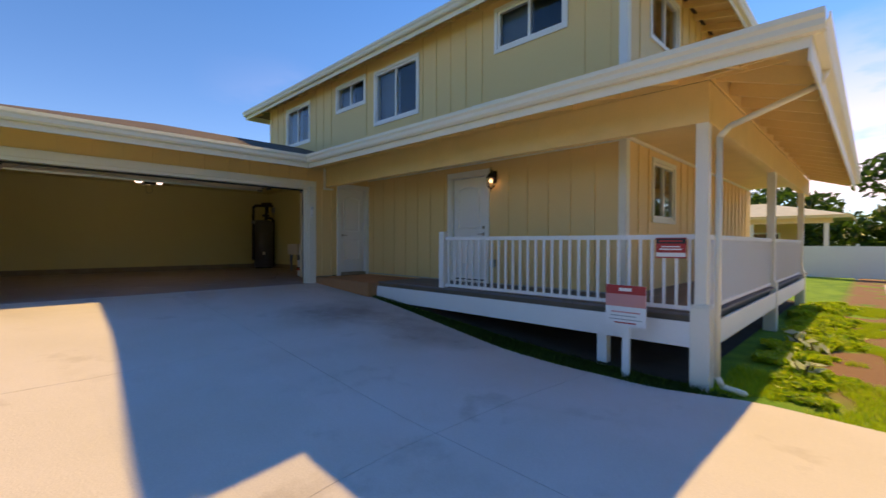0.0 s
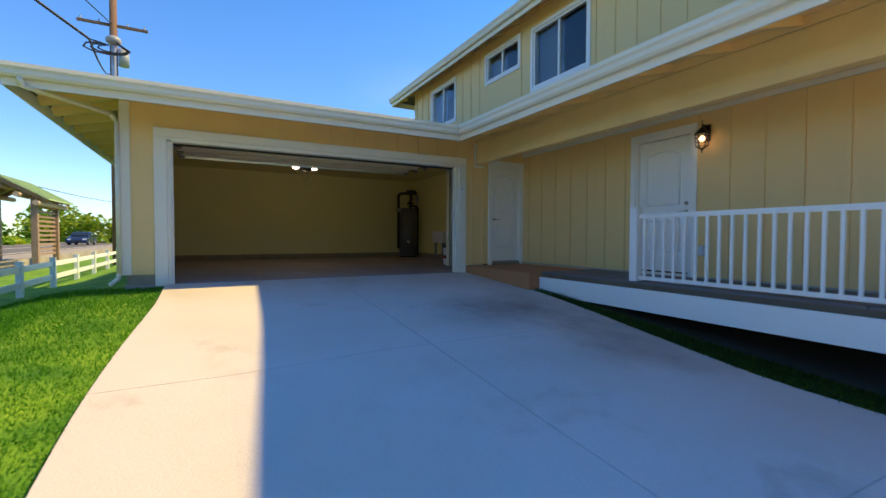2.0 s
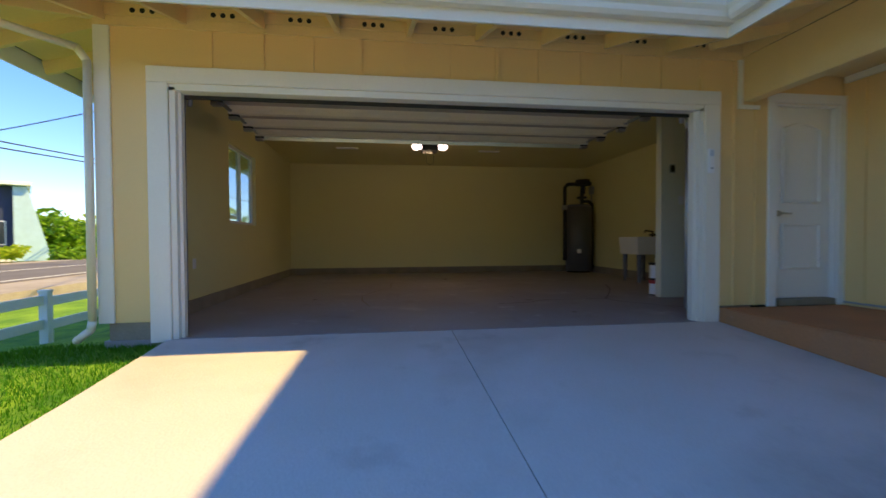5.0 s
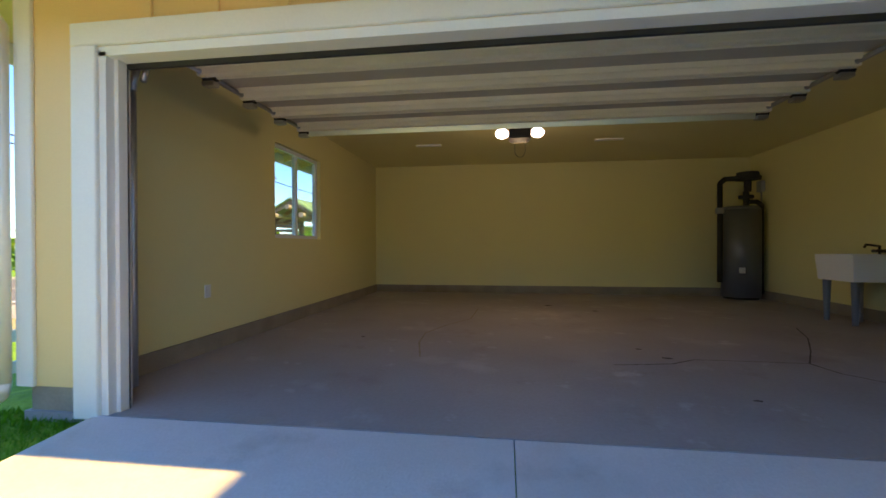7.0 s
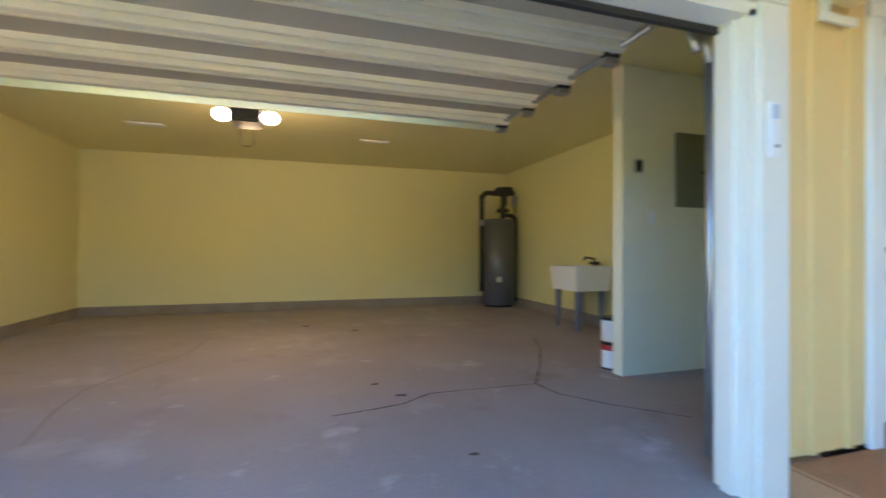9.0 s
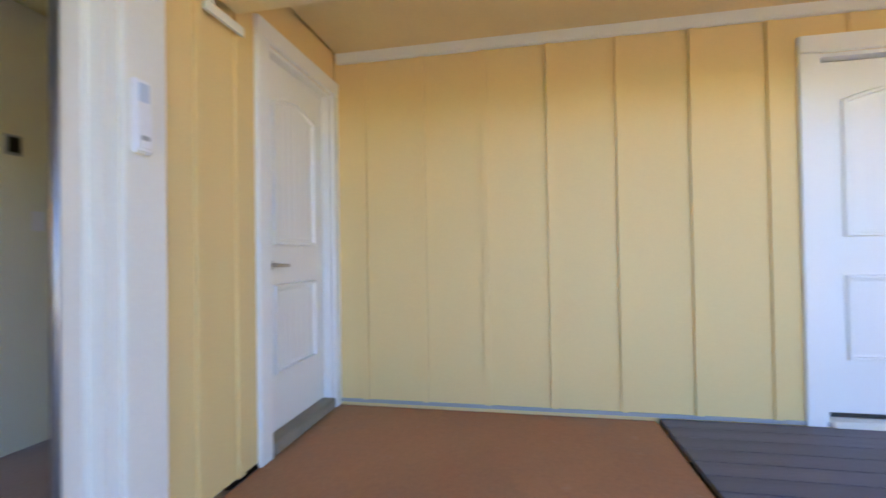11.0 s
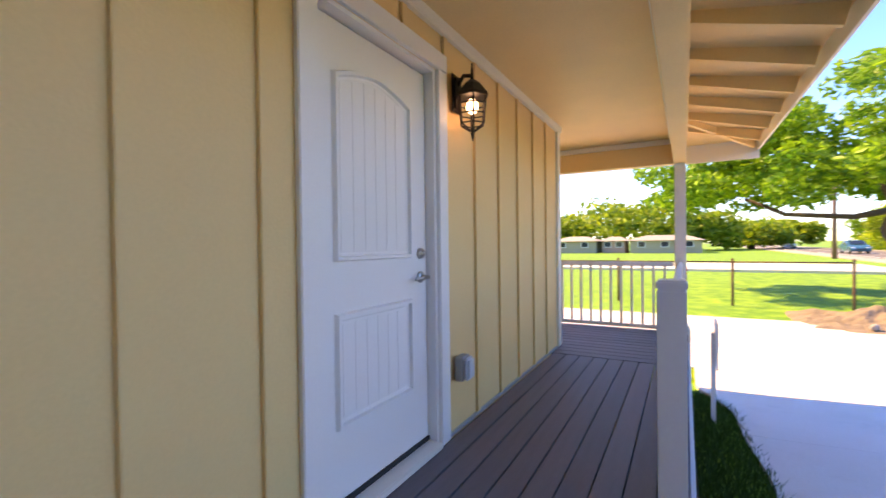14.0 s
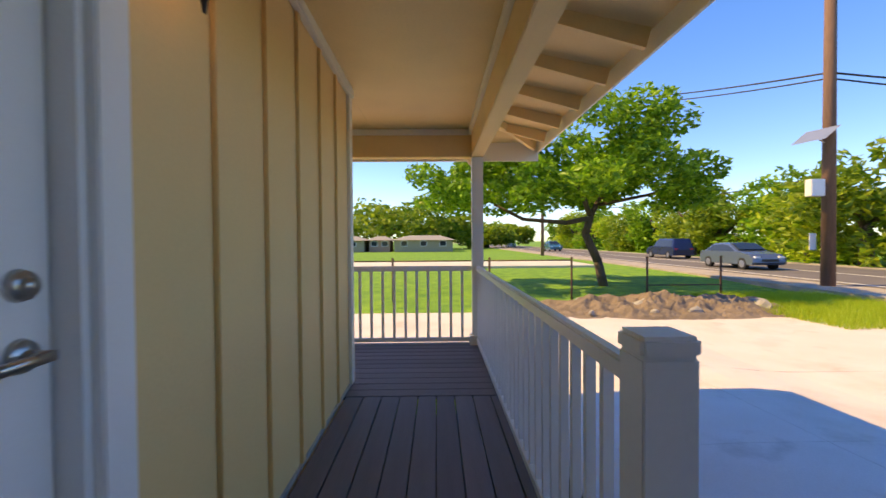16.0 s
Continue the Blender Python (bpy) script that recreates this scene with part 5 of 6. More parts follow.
# ---- planting ----
def leaf_cloud(name, centers, count, leaf, material, seed, flat=.75):
    """Many small folded leaves filling uneven clumps; centers are (x, y, z, rx, rz)."""
    rng = np.random.default_rng(seed)
    c = np.array(centers)
    w = c[:, 3] ** 2 * c[:, 4]
    pick = rng.choice(len(c), count, p=w / w.sum())
    d = rng.normal(size=(count, 3))
    d /= np.linalg.norm(d, axis=1)[:, None]
    r = rng.uniform(.45, 1.08, count) ** .6
    p = c[pick, :3] + d * r[:, None] * np.stack([c[pick, 3], c[pick, 3], c[pick, 4]], 1)
    a = rng.uniform(0, 2 * np.pi, count)
    t = rng.uniform(-.9, .6, count)
    u = np.stack([np.cos(a) * np.cos(t), np.sin(a) * np.cos(t), np.sin(t)], 1)
    v = np.cross(u, rng.normal(size=(count, 3)))
    v /= np.linalg.norm(v, axis=1)[:, None] + 1e-6
    n = np.cross(u, v)
    s = leaf * rng.uniform(.6, 1.4, count)[:, None]
    verts = np.stack([p - u * s, p + v * s * .42 + n * s * .12, p + u * s, p - v * s * .42 + n * s * .12], 1).reshape(-1, 3)
    i = np.arange(count) * 4
    faces = np.concatenate([np.stack([i, i + 1, i + 2], 1), np.stack([i, i + 2, i + 3], 1)])
    me = bpy.data.meshes.new(name)
    me.from_pydata(verts.tolist(), [], faces.tolist())
    me.materials.append(material)
    return me


def limb(bm, pts, r0, r1, seg=9):
    k = len(pts) - 1
    for i, (a, b) in enumerate(zip(pts, pts[1:])):
        ra, rb = r0 + (r1 - r0) * i / k, r0 + (r1 - r0) * (i + 1) / k
        cyl(bm, a, b, ra, rb, seg)
        if i < k - 1:
            ball(bm, b, rb, 8, 6)
    return bm


# the spreading tree across the lane
TX, TY = -0.95, -20.3
TG = ground_z(TX, TY)
yt = thing("shade_tree", "spreading shade tree with a leaning trunk and broad green crown", "tree")
bm = bmesh.new()
limb(bm, [(TX, TY, TG - .1), (TX + .25, TY, .4), (TX + .75, TY, 1.5), (TX + .55, TY, 2.2)], .19, .14)
limb(bm, [(TX + .55, TY, 2.15), (TX + 1.6, TY + .3, 1.95), (TX + 3.3, TY + .2, 2.1), (TX + 4.4, TY, 2.7)], .11, .05)
limb(bm, [(TX + .55, TY, 2.2), (TX + .1, TY - .3, 2.9), (TX - .6, TY, 3.6)], .12, .06)
limb(bm, [(TX + .1, TY - .3, 2.7), (TX - 1.5, TY + .4, 3.0), (TX - 3.0, TY + .6, 3.4)], .08, .04)
limb(bm, [(TX + .55, TY, 2.2), (TX + 1.1, TY + .5, 3.2), (TX + 1.6, TY + .2, 4.4)], .12, .05)
limb(bm, [(TX + 1.1, TY + .5, 3.2), (TX + 2.5, TY - .4, 3.9), (TX + 3.6, TY, 4.4)], .07, .035)
part("trunk", bm, BARK, yt, "", True)
rng0 = random.Random(4)
cl = []
for i in range(84):
    a, rr = rng0.uniform(0, 6.28), rng0.uniform(.1, 1) ** .5
    x = TX + 1.75 + 5.0 * rr * math.cos(a)
    y = TY + 4.4 * rr * math.sin(a)
    top = 6.3 - 2.5 * (abs(x - TX - 1.3) / 5.2) ** 1.8 - .5 * rr
    z = rng0.uniform(max(2.6, top - 2.9), top)
    s = rng0.uniform(.6, 1.1)
    cl.append((x, y, z, s, s * .62))
for i in range(14):
    s = rng0.uniform(.5, .85)
    cl.append((TX + rng0.uniform(3.6, 7.4), TY + rng0.uniform(-2, 2), rng0.uniform(2.7, 4.1), s, s * .6))
cr = new("crown", leaf_cloud("crown", cl, 30000, .13, LEAF, 11))
cr.parent = yt


def far_tree(x, y, w, h, seed, material, low=.15, leaf=.32, count=2600, label="broad green roadside tree"):
    t = thing("roadside_tree", label, "tree", "roadside trees")
    g = -.45
    r = random.Random(seed)
    bm = bmesh.new()
    limb(bm, [(x, y, g - .2), (x + .1, y, g + h * .35), (x - .1, y, g + h * .6)], .05 * w, .02 * w, 7)
    limb(bm, [(x + .05, y, g + h * .3), (x + .2 * w, y, g + h * .6)], .03 * w, .012 * w, 6)
    limb(bm, [(x + .05, y, g + h * .3), (x - .2 * w, y + .1 * w, g + h * .6)], .03 * w, .012 * w, 6)
    part("trunk", bm, BARK, t, "", True)
    cs = []
    for i in range(22):
        a, rr = r.uniform(0, 6.28), r.uniform(0, 1) ** .5
        z = g + h * r.uniform(low, 1) * (1 - .25 * rr)
        s = w * r.uniform(.13, .24)
        cs.append((x + w * .42 * rr * math.cos(a), y + w * .42 * rr * math.sin(a), z, s, s * .75))
    ob = new("crown", leaf_cloud("crown", cs, count, leaf, material, seed))
    ob.parent = t
    return t


sd = 20
for i in range(17):
    sd += 1
    r = random.Random(sd)
    y = -20 - i * 5.2
    far_tree(-23.5 + r.uniform(-2, 2), y, r.uniform(6.5, 9), r.uniform(5.0, 8.2) if i > 1 else 8.6, sd, (LEAF, LEAFDARK, LEAFDARK, LEAFYEL)[i % 4], .06, .34, 2600)
for i in range(9):
    sd += 1
    r = random.Random(sd)
    far_tree(-30 + r.uniform(-4, 4), -14 + i * 14, r.uniform(7, 10), r.uniform(3.5, 5.5), sd, (LEAFDARK, LEAF, LEAFYEL)[i % 3], .05, .4, 1500)
for x, y, w, h in ((16, -92, 22, 9.0), (4, -98, 15, 6.5), (30, -95, 16, 6.5), (-6, -105, 14, 5.5), (46, -100, 18, 8), (-14, -115, 10, 5.5)):
    sd += 1
    far_tree(x, y, w, h, sd, LEAFDARK, .45, .6, 3400, "wide umbrella-shaped far tree")
for x, y, w, h in ((46, -4, 9, 7), (43, -12, 9, 8.6), (50, 3, 9, 7), (41, -20, 9, 8.0), (45, -29, 9, 7.5)):
    sd += 1
    far_tree(x, y, w, h, sd, LEAFDEEP, .03, .32, 5200, "dense dark green garden tree")
for x, y, w, h in ((-12, 70, 9, 4.5), (-24, 56, 8, 3.0), (-4, 90, 12, 6), (-31, 47, 6, 2.4), (-22, 84, 10, 5.5), (8, 80, 11, 6)):
    sd += 1
    far_tree(x, y, w, h, sd, (LEAFDARK, LEAF)[sd % 2], .05, .4, 1800)


def shrub(x, y, w, h, seed, material, label, leaf=.09, count=500):
    g = ground_z(x, y)
    t = thing("shrub", label, "shrub", "shrubs")
    r = random.Random(seed)
    bm = bmesh.new()
    for i in range(5):
        a = r.uniform(0, 6.28)
        limb(bm, [(x, y, g - .05), (x + .15 * w * math.cos(a), y + .15 * w * math.sin(a), g + h * .4), (x + .35 * w * math.cos(a), y + .35 * w * math.sin(a), g + h * .75)], .012, .005, 5)
    part("stems", bm, BARK, t)
    cs = [(x + w * .4 * r.uniform(-1, 1), y + w * .4 * r.uniform(-1, 1), g + h * r.uniform(.25, .85), w * .24, h * .22) for _ in range(9)]
    ob = new("foliage", leaf_cloud("foliage", cs, count, leaf, material, seed))
    ob.parent = t


WHITELEAF = leaf_mat("pale_leaves", (0.45, 0.52, 0.35), (0.70, 0.74, 0.58), 0.3)
wr = random.Random(31)
for i in range(34):
    x = 5.9 + 8.5 * (i / 34) + wr.uniform(-.2, .2)
    y = -7.95 - abs(wr.gauss(0, .3)) - (.25 if x < 6.6 else 0)
    k = .8 + .05 * (x - 6)
    shrub(x, y, wr.uniform(.4, .7) * k, wr.uniform(.06, .15) * k, 300 + i, LEAFYEL, "leafy yellow-green weed clump beside the porch", .03 + .003 * x, 420)
for i, (x, y) in enumerate(((6.55, -8.35), (8.1, -8.3), (8.6, -8.1))):
    shrub(x, y, .3, .26, 380 + i, WHITELEAF, "small weed with large pale glossy leaves", .11, 9)
for i in range(12):
    shrub(-18.8 - (i % 3) * .8, 16 + i * 4.3, 2.6, 1.3, 340 + i, (LEAFYEL, LEAF)[i % 2], "low yellow-green roadside bush", .2, 500)


# grass as short blades on the near lawns
def blades(name, x0, x1, y0, y1, count, hgt, seed, keep, label, material=None):
    rng = np.random.default_rng(seed)
    xs_, ys_ = rng.uniform(x0, x1, count), rng.uniform(y0, y1, count)
    sel = [k for k in range(count) if keep(xs_[k], ys_[k])]
    verts, faces = [], []
    for k in sel:
        x, y = xs_[k], ys_[k]
        z = ground_z(x, y) + .02 * noise.noise((x * .7, y * .7, 0)) - .015
        a, h = rng.uniform(0, 6.28), hgt * rng.uniform(.5, 1.3)
        c, s = math.cos(a) * .006, math.sin(a) * .006
        lx, ly = rng.normal(0, .35 * h, 2)
        j = len(verts)
        verts += [(x - c, y - s, z), (x + c, y + s, z), (x + lx, y + ly, z + h)]
        faces.append((j, j + 1, j + 2))
    me = bpy.data.meshes.new(name)
    me.from_pydata(verts, [], faces)
    me.materials.append(material or BLADE)
    return tagged(new(name, me), label, "grass", "", "stuff")


blades("grass", -3.4, -.0, -8.15, .1, 95000, .045, 5, lambda x, y: x < drive_left(y) + .02 + .05 * noise.noise((x, y * 3, 0)), "short bright green lawn grass")
blades("grass", 4.7, 5.7, -7.9, -2.0, 26000, .09, 6, lambda x, y: drive_right(y) - .03 < x < RX - .1, "short green grass strip along the drive, darkened for its shade", BLADEDARK)
blades("grass", 4.4, 15.0, -9.2, -7.7, 60000, .075, 7, lambda x, y: x > drive_right(y) and noise.noise((x * .9, y * 1.6, 3)) > -.02, "patchy yellow-green grass and weeds", LEAFYEL)
blades("grass", -6.8, -2.6, -17.2, -12.0, 34000, .24, 8, lambda x, y: x < -3.0 - .25 * (y + 12), "tall sunlit yellow-green roadside grass", LEAFYEL)

# heap of bare earth and rubble at the edge of the lane
bm = bmesh.new()
nx, ny = 110, 56
vs = []
for j in range(ny + 1):
    row = []
    for i in range(nx + 1):
        u, v = i / nx, j / ny
        x, y = -3.9 + 7.0 * u, -16.6 + 3.6 * v
        env = max(0, math.sin(math.pi * u)) ** .5 * max(0, math.sin(math.pi * v)) ** .8
        h = env * (.36 + .28 * noise.noise((x * .9, y * .9, 2)) + .20 * noise.noise((x * 2.6, y * 2.6, 5)) + .08 * noise.noise((x * 6, y * 6, 7)) + .035 * noise.noise((x * 15, y * 15, 3)))
        row.append(bm.verts.new((x, y, ground_z(x, y) - .04 + max(-.02, h))))
    vs.append(row)
for a, b in zip(vs, vs[1:]):
    for i in range(nx):
        bm.faces.new((a[i], a[i + 1], b[i + 1], b[i]))
tagged(part("earth_mound", bm, DIRT), "heap of bare brown earth with stones beside the lane", "earth mound")
ROCK = mat("grey_rock", (.36, .33, .30), .9, var=.2, scale=4, fine=30, bump=.5)
rk = random.Random(9)
for i in range(30):
    bm = bmesh.new()
    x, y, s = rk.uniform(-3.5, 2.0), rk.uniform(-15.2, -13.5), rk.uniform(.06, .24)
    bmesh.ops.create_icosphere(bm, subdivisions=2, radius=s, matrix=Matrix.Translation((x, y, ground_z(x, y) + .12)))
    for v in bm.verts:
        v.co += Vector((noise.noise(v.co * 4), noise.noise(v.co * 4 + Vector((5, 0, 0))), .6 * noise.noise(v.co * 4 + Vector((0, 7, 0))))) * s * .5
    tagged(part("rock", bm, ROCK), "rough grey rock in the dirt heap", "rock", "rocks in the heap")
# pale lot beyond the yard
bm = bmesh.new()
poly(bm, [(-4.5, -39, -.36), (40, -39, -.36), (40, -30.5, -.36), (-4.5, -30.5, -.36)])
prism(bm, [(-4.5, -39, -.365), (40, -39, -.365), (40, -30.5, -.365), (-4.5, -30.5, -.365)], (0, 0, -.3))
struct("pavement", bm, mat("pale_lot", (.62, .56, .46), .9, var=.1, scale=.6, fine=20, bump=.15), "pale paved lot beyond the yard", "pavement")

# ---- pipe fence of the yard ----
RUST = mat("rusty_pipe", (.16, .08, .05), .8, .3, var=.2, bump=.3)
pf = thing("pipe_fence", "rusty pipe fence posts and rail round the yard", "fence")
fx = [-3.4, -1.0, 1.45, 4.1, 7.2, 9.9, 12.6, 15.3]
for x in fx:
    bm = bmesh.new()
    g = ground_z(x, -16.8)
    cyl(bm, (x, -16.8, g - .2), (x, -16.8, g + 1.35), .035, .035, 10)
    ball(bm, (x, -16.8, g + 1.35), .04, 10, 6)
    part("post", bm, RUST, pf, "", True)
for a, b, h in [(fx[i], fx[i + 1], 1.28) for i in range(2, 7)] + [(fx[0], fx[1], .45)]:
    bm = bmesh.new()
    cyl(bm, (a, -16.8, ground_z(a, -16.8) + h), (b, -16.8, ground_z(b, -16.8) + h), .022, .022, 8)
    part("rail", bm, RUST, pf, "", True)

# ---- white rail fence west of the garage ----
wfn = thing("rail_fence", "low white two-rail vinyl fence beside the garage lawn", "fence")
fy = [1.0 + 2.4 * i for i in range(11)]
for y in fy:
    g = ground_z(-3.3, y)
    part("post", B(-3.36, -3.24, y - .06, y + .06, g - .1, g + .80, bevel=.004), WHITE, wfn)
    part("post_cap", B(-3.375, -3.225, y - .075, y + .075, g + .80, g + .83, bevel=.01), WHITE, wfn)
for a, b in zip(fy, fy[1:]):
    for h in (.22, .58):
        g = ground_z(-3.3, a)
        part("rail", B(-3.32, -3.28, a + .06, b - .06, g + h, g + h + .14, bevel=.004), WHITE, wfn)

# neighbour's solid white fence to the east
nf = thing("panel_fence", "tall solid white vinyl fence at the side boundary", "fence")
for i in range(16):
    y = -30 + i * 2.4
    g = -.62
    part("panel", B(27.0, 27.04, y + .06, y + 2.34, g, g + 1.45), WHITE, nf)
    part("post", B(26.96, 27.08, y - .06, y + .06, g - .1, g + 1.55, bevel=.01), WHITE, nf)

# ---- road shelter ----
LOG = mat("sawn_log", (.58, .40, .30), .8, var=.15, scale=5, fine=40, bump=.2)
sh = thing("road_shelter", "open timber roadside shelter with a green metal roof", "shelter")
HX0, HY0, HG = -6.45, 16.4, -.45
for dx_ in (-.95, .95):
    for dy_ in (-1.3, 1.3):
        part("post", B(HX0 + dx_ - .1, HX0 + dx_ + .1, HY0 + dy_ - .1, HY0 + dy_ + .1, HG, HG + 2.65, bevel=.01), HUTWOOD, sh)
for dx_ in (-.95, .95):
    for k in range(11):
        part("slat", B(HX0 + dx_ - .02, HX0 + dx_ + .02, HY0 - 1.15, HY0 + 1.15, HG + .35 + k * .19, HG + .44 + k * .19), HUTWOOD, sh)
for k in range(11):
    part("slat", B(HX0 - .8, HX0 - .05, HY0 - 1.32, HY0 - 1.28, HG + .35 + k * .19, HG + .44 + k * .19), HUTWOOD, sh)
for dy_ in (-1.55, -.5, .5, 1.55):
    for s in (-1, 1):
        bm = bmesh.new()
        beam(bm, (HX0 + s * 1.4, HY0 + dy_, HG + 2.52), (HX0, HY0 + dy_, HG + 3.28), .09, .15)
        part("rafter", bm, HUTWOOD, sh)
for s in (-1, 1):
    bm = bmesh.new()
    prism(bm, [(HX0 + s * 1.5, HY0 - 1.75, HG + 2.52), (HX0, HY0 - 1.75, HG + 3.40), (HX0, HY0 + 1.75, HG + 3.40), (HX0 + s * 1.5, HY0 + 1.75, HG + 2.52)], (0, 0, .05))
    rp = part("roof_panel", bm, GREENROOF, sh, "green standing-seam roof")
    for k in range(14):
        yy = HY0 - 1.69 + k * .26
        bm = bmesh.new()
        beam(bm, (HX0 + s * 1.5, yy, HG + 2.58), (HX0, yy, HG + 3.46), .03, .03)
        part("roof_seam", bm, GREENROOF, rp)
for dx_, dz_ in ((-1.15, 2.48), (-.6, 2.78), (0, 3.12), (.6, 2.78), (1.15, 2.48)):
    bm = bmesh.new()
    cyl(bm, (HX0 + dx_, HY0 - 1.95, HG + dz_ - .08), (HX0 + dx_, HY0 + 1.9, HG + dz_ - .08), .1, .1, 12)
    part("log_purlin", bm, LOG, sh, "round log beam with a pale sawn end")
bn = thing("waste_bin", "dark green wheeled waste bin by the road", "bin")
GREENBIN = mat("green_plastic", (.02, .09, .05), .5, var=.08, bump=.05)
part("body", B(-7.9, -7.2, 15.0, 15.6, -.45, .12, bevel=.04), GREENBIN, bn)
part("lid", B(-7.94, -7.16, 14.96, 15.64, .12, .18, bevel=.02), GREENBIN, bn)


# ---- poles and lines ----
def pole(x, y, h, r, label, arms=()):
    p = thing("utility_pole", label, "utility pole", "utility poles")
    bm = bmesh.new()
    cyl(bm, (x, y, -.7), (x, y, h), r, r * .72, 16)
    part("shaft", bm, WOODPOLE, p, "", True)
    for z, w in arms:
        part("crossarm", B(x - w / 2, x + w / 2, y - .06, y + .06, z - .06, z + .06, bevel=.008), WOODPOLE, p)
        for k in (-.45, -.2, .2, .45):
            bm = bmesh.new()
            cyl(bm, (x + k * w, y, z + .06), (x + k * w, y, z + .2), .035, .03, 8)
            part("insulator", bm, GREYPLASTIC, p)
    return p


p1 = pole(-8.1, -18.1, 13.5, .22, "weathered wooden utility pole with a solar panel", ((12.4, 2.0),))
SOLAR = mat("solar_cells", (.28, .33, .44), .25, .2, var=.04, bump=0)
p_r, p_d = Vector((-.755, .655, .12)), Vector((-.66, -.75, 0))
p_o = Vector((-6.91, -18.31, 4.59))
p_u = p_r * .40 + p_d * .35 + Vector((0, 0, .40))
bm = bmesh.new()
prism(bm, [p_o, p_o + p_r * .92, p_o + p_r * .92 + p_u, p_o + p_u], (-.02, -.02, .03))
part("solar_panel", bm, SOLAR, p1, "pale tilted solar panel")
bm = bmesh.new()
tube(bm, [(-8.0, -18.1, 4.6), (-7.5, -18.05, 4.85)], .03)
part("panel_arm", bm, STEEL, p1)
part("equipment_box", B(-7.85, -7.35, -18.25, -17.95, 2.75, 3.35, bevel=.02), WHITE, p1, "white equipment box")
part("notice_plate", B(-7.86, -7.62, -18.35, -18.33, .85, 1.45), PAPER, p1, "small white notice plate")
p2 = pole(-3.5, 19.0, 14.5, .2, "reddish wooden utility pole with a crossarm", ((10.9, 2.8),))
bm = bmesh.new()
cyl(bm, (-3.1, 19, 9.0), (-3.1, 19, 9.8), .22, .22, 16)
part("transformer", bm, GREYPLASTIC, p2, "grey transformer can", True)
sm = thing("service_mast", "slim grey service mast with a weatherhead on the roof", "service mast")
MX, MY, MZ = -.80, 1.3, 3.82
bm = bmesh.new()
cyl(bm, (MX, MY, 2.6), (MX, MY, MZ), .032, .032, 12)
part("mast", bm, STEEL, sm)
bm = bmesh.new()
ball(bm, (MX, MY - .02, MZ + .02), .11, 14, 8, .7)
part("weatherhead", bm, GREYPLASTIC, sm, "", True)
for k in range(3):
    bm = bmesh.new()
    rr_ = .16 + .045 * k
    tube(bm, [(MX + .02, MY - .05, MZ)] + [(MX - .03 * k + rr_ * math.sin(u * .75) * 1.2, MY - .1 - .04 * k, MZ - .09 - .35 * rr_ * (1 - math.cos(u * .75))) for u in range(1, 9)] + [(MX - .35, MY + .2, MZ + .06)], .011, 6)
    part("drip_loop", bm, WIRE, sm)
p4 = pole(-18.0, 32.8, 8.0, .2, "wooden utility pole across the road", ((6.8, 2.0),))
p5 = pole(-6.2, -52.0, 9.0, .2, "far wooden utility pole along the road", ((8.2, 1.8),))


def line(a, b, sag, r, label="thin black overhead power cable"):
    t = thing("overhead_line", label, "cable", "overhead lines")
    bm = bmesh.new()
    a, b = Vector(a), Vector(b)
    pts = [a.lerp(b, i / 14) - Vector((0, 0, sag * 4 * (i / 14) * (1 - i / 14))) for i in range(15)]
    d = (b - a).normalized()
    u = d.cross(Vector((0, 0, 1))).normalized()
    v = u.cross(d)
    rings = [[bm.verts.new(p + u * r * math.cos(k * math.pi / 3) + v * r * math.sin(k * math.pi / 3)) for k in range(6)] for p in pts]
    for e, f in zip(rings, rings[1:]):
        for k in range(6):
            bm.faces.new((e[k], e[(k + 1) % 6], f[(k + 1) % 6], f[k]))
    bm.faces.new(list(reversed(rings[0])))
    bm.faces.new(rings[-1])
    part("cable", bm, WIRE, t)
    return t


line((-8.1, -18.1, 7.1), (-6.6, -44.0, 14.6), .4, .035)
line((-8.1, -18.1, 6.9), (-6.6, -44.0, 14.3), .5, .03)
line((-8.1, -18.1, 7.1), (-32, -20, 7.6), .5, .035)
line((-8.1, -18.1, 6.9), (-32, -20, 7.3), .6, .03)
line((-24, -6, 6.4), (-20, -80, 6.5), .8, .05)
line((-3.5, 19, 10.9), (-12, -10, 14.5), .8, .025)
line((MX - .35, MY + .2, MZ + .06), (-3.5, 19, 9.0), .5, .02)
line((MX - .35, MY + .2, MZ + .06), (-11, -5, 10.5), .3, .02)
line((-18.0, 32.8, 6.8), (-24, -30, 6.5), .8, .04)
line((-18.0, 32.8, 6.5), (-24, -30, 6.2), .9, .04)
line((-18.0, 32.8, 6.8), (-12, 90, 6.5), .8, .04)
line((-7.2, 16.0, 7.0), (-30, 24, 5.4), .4, .025)


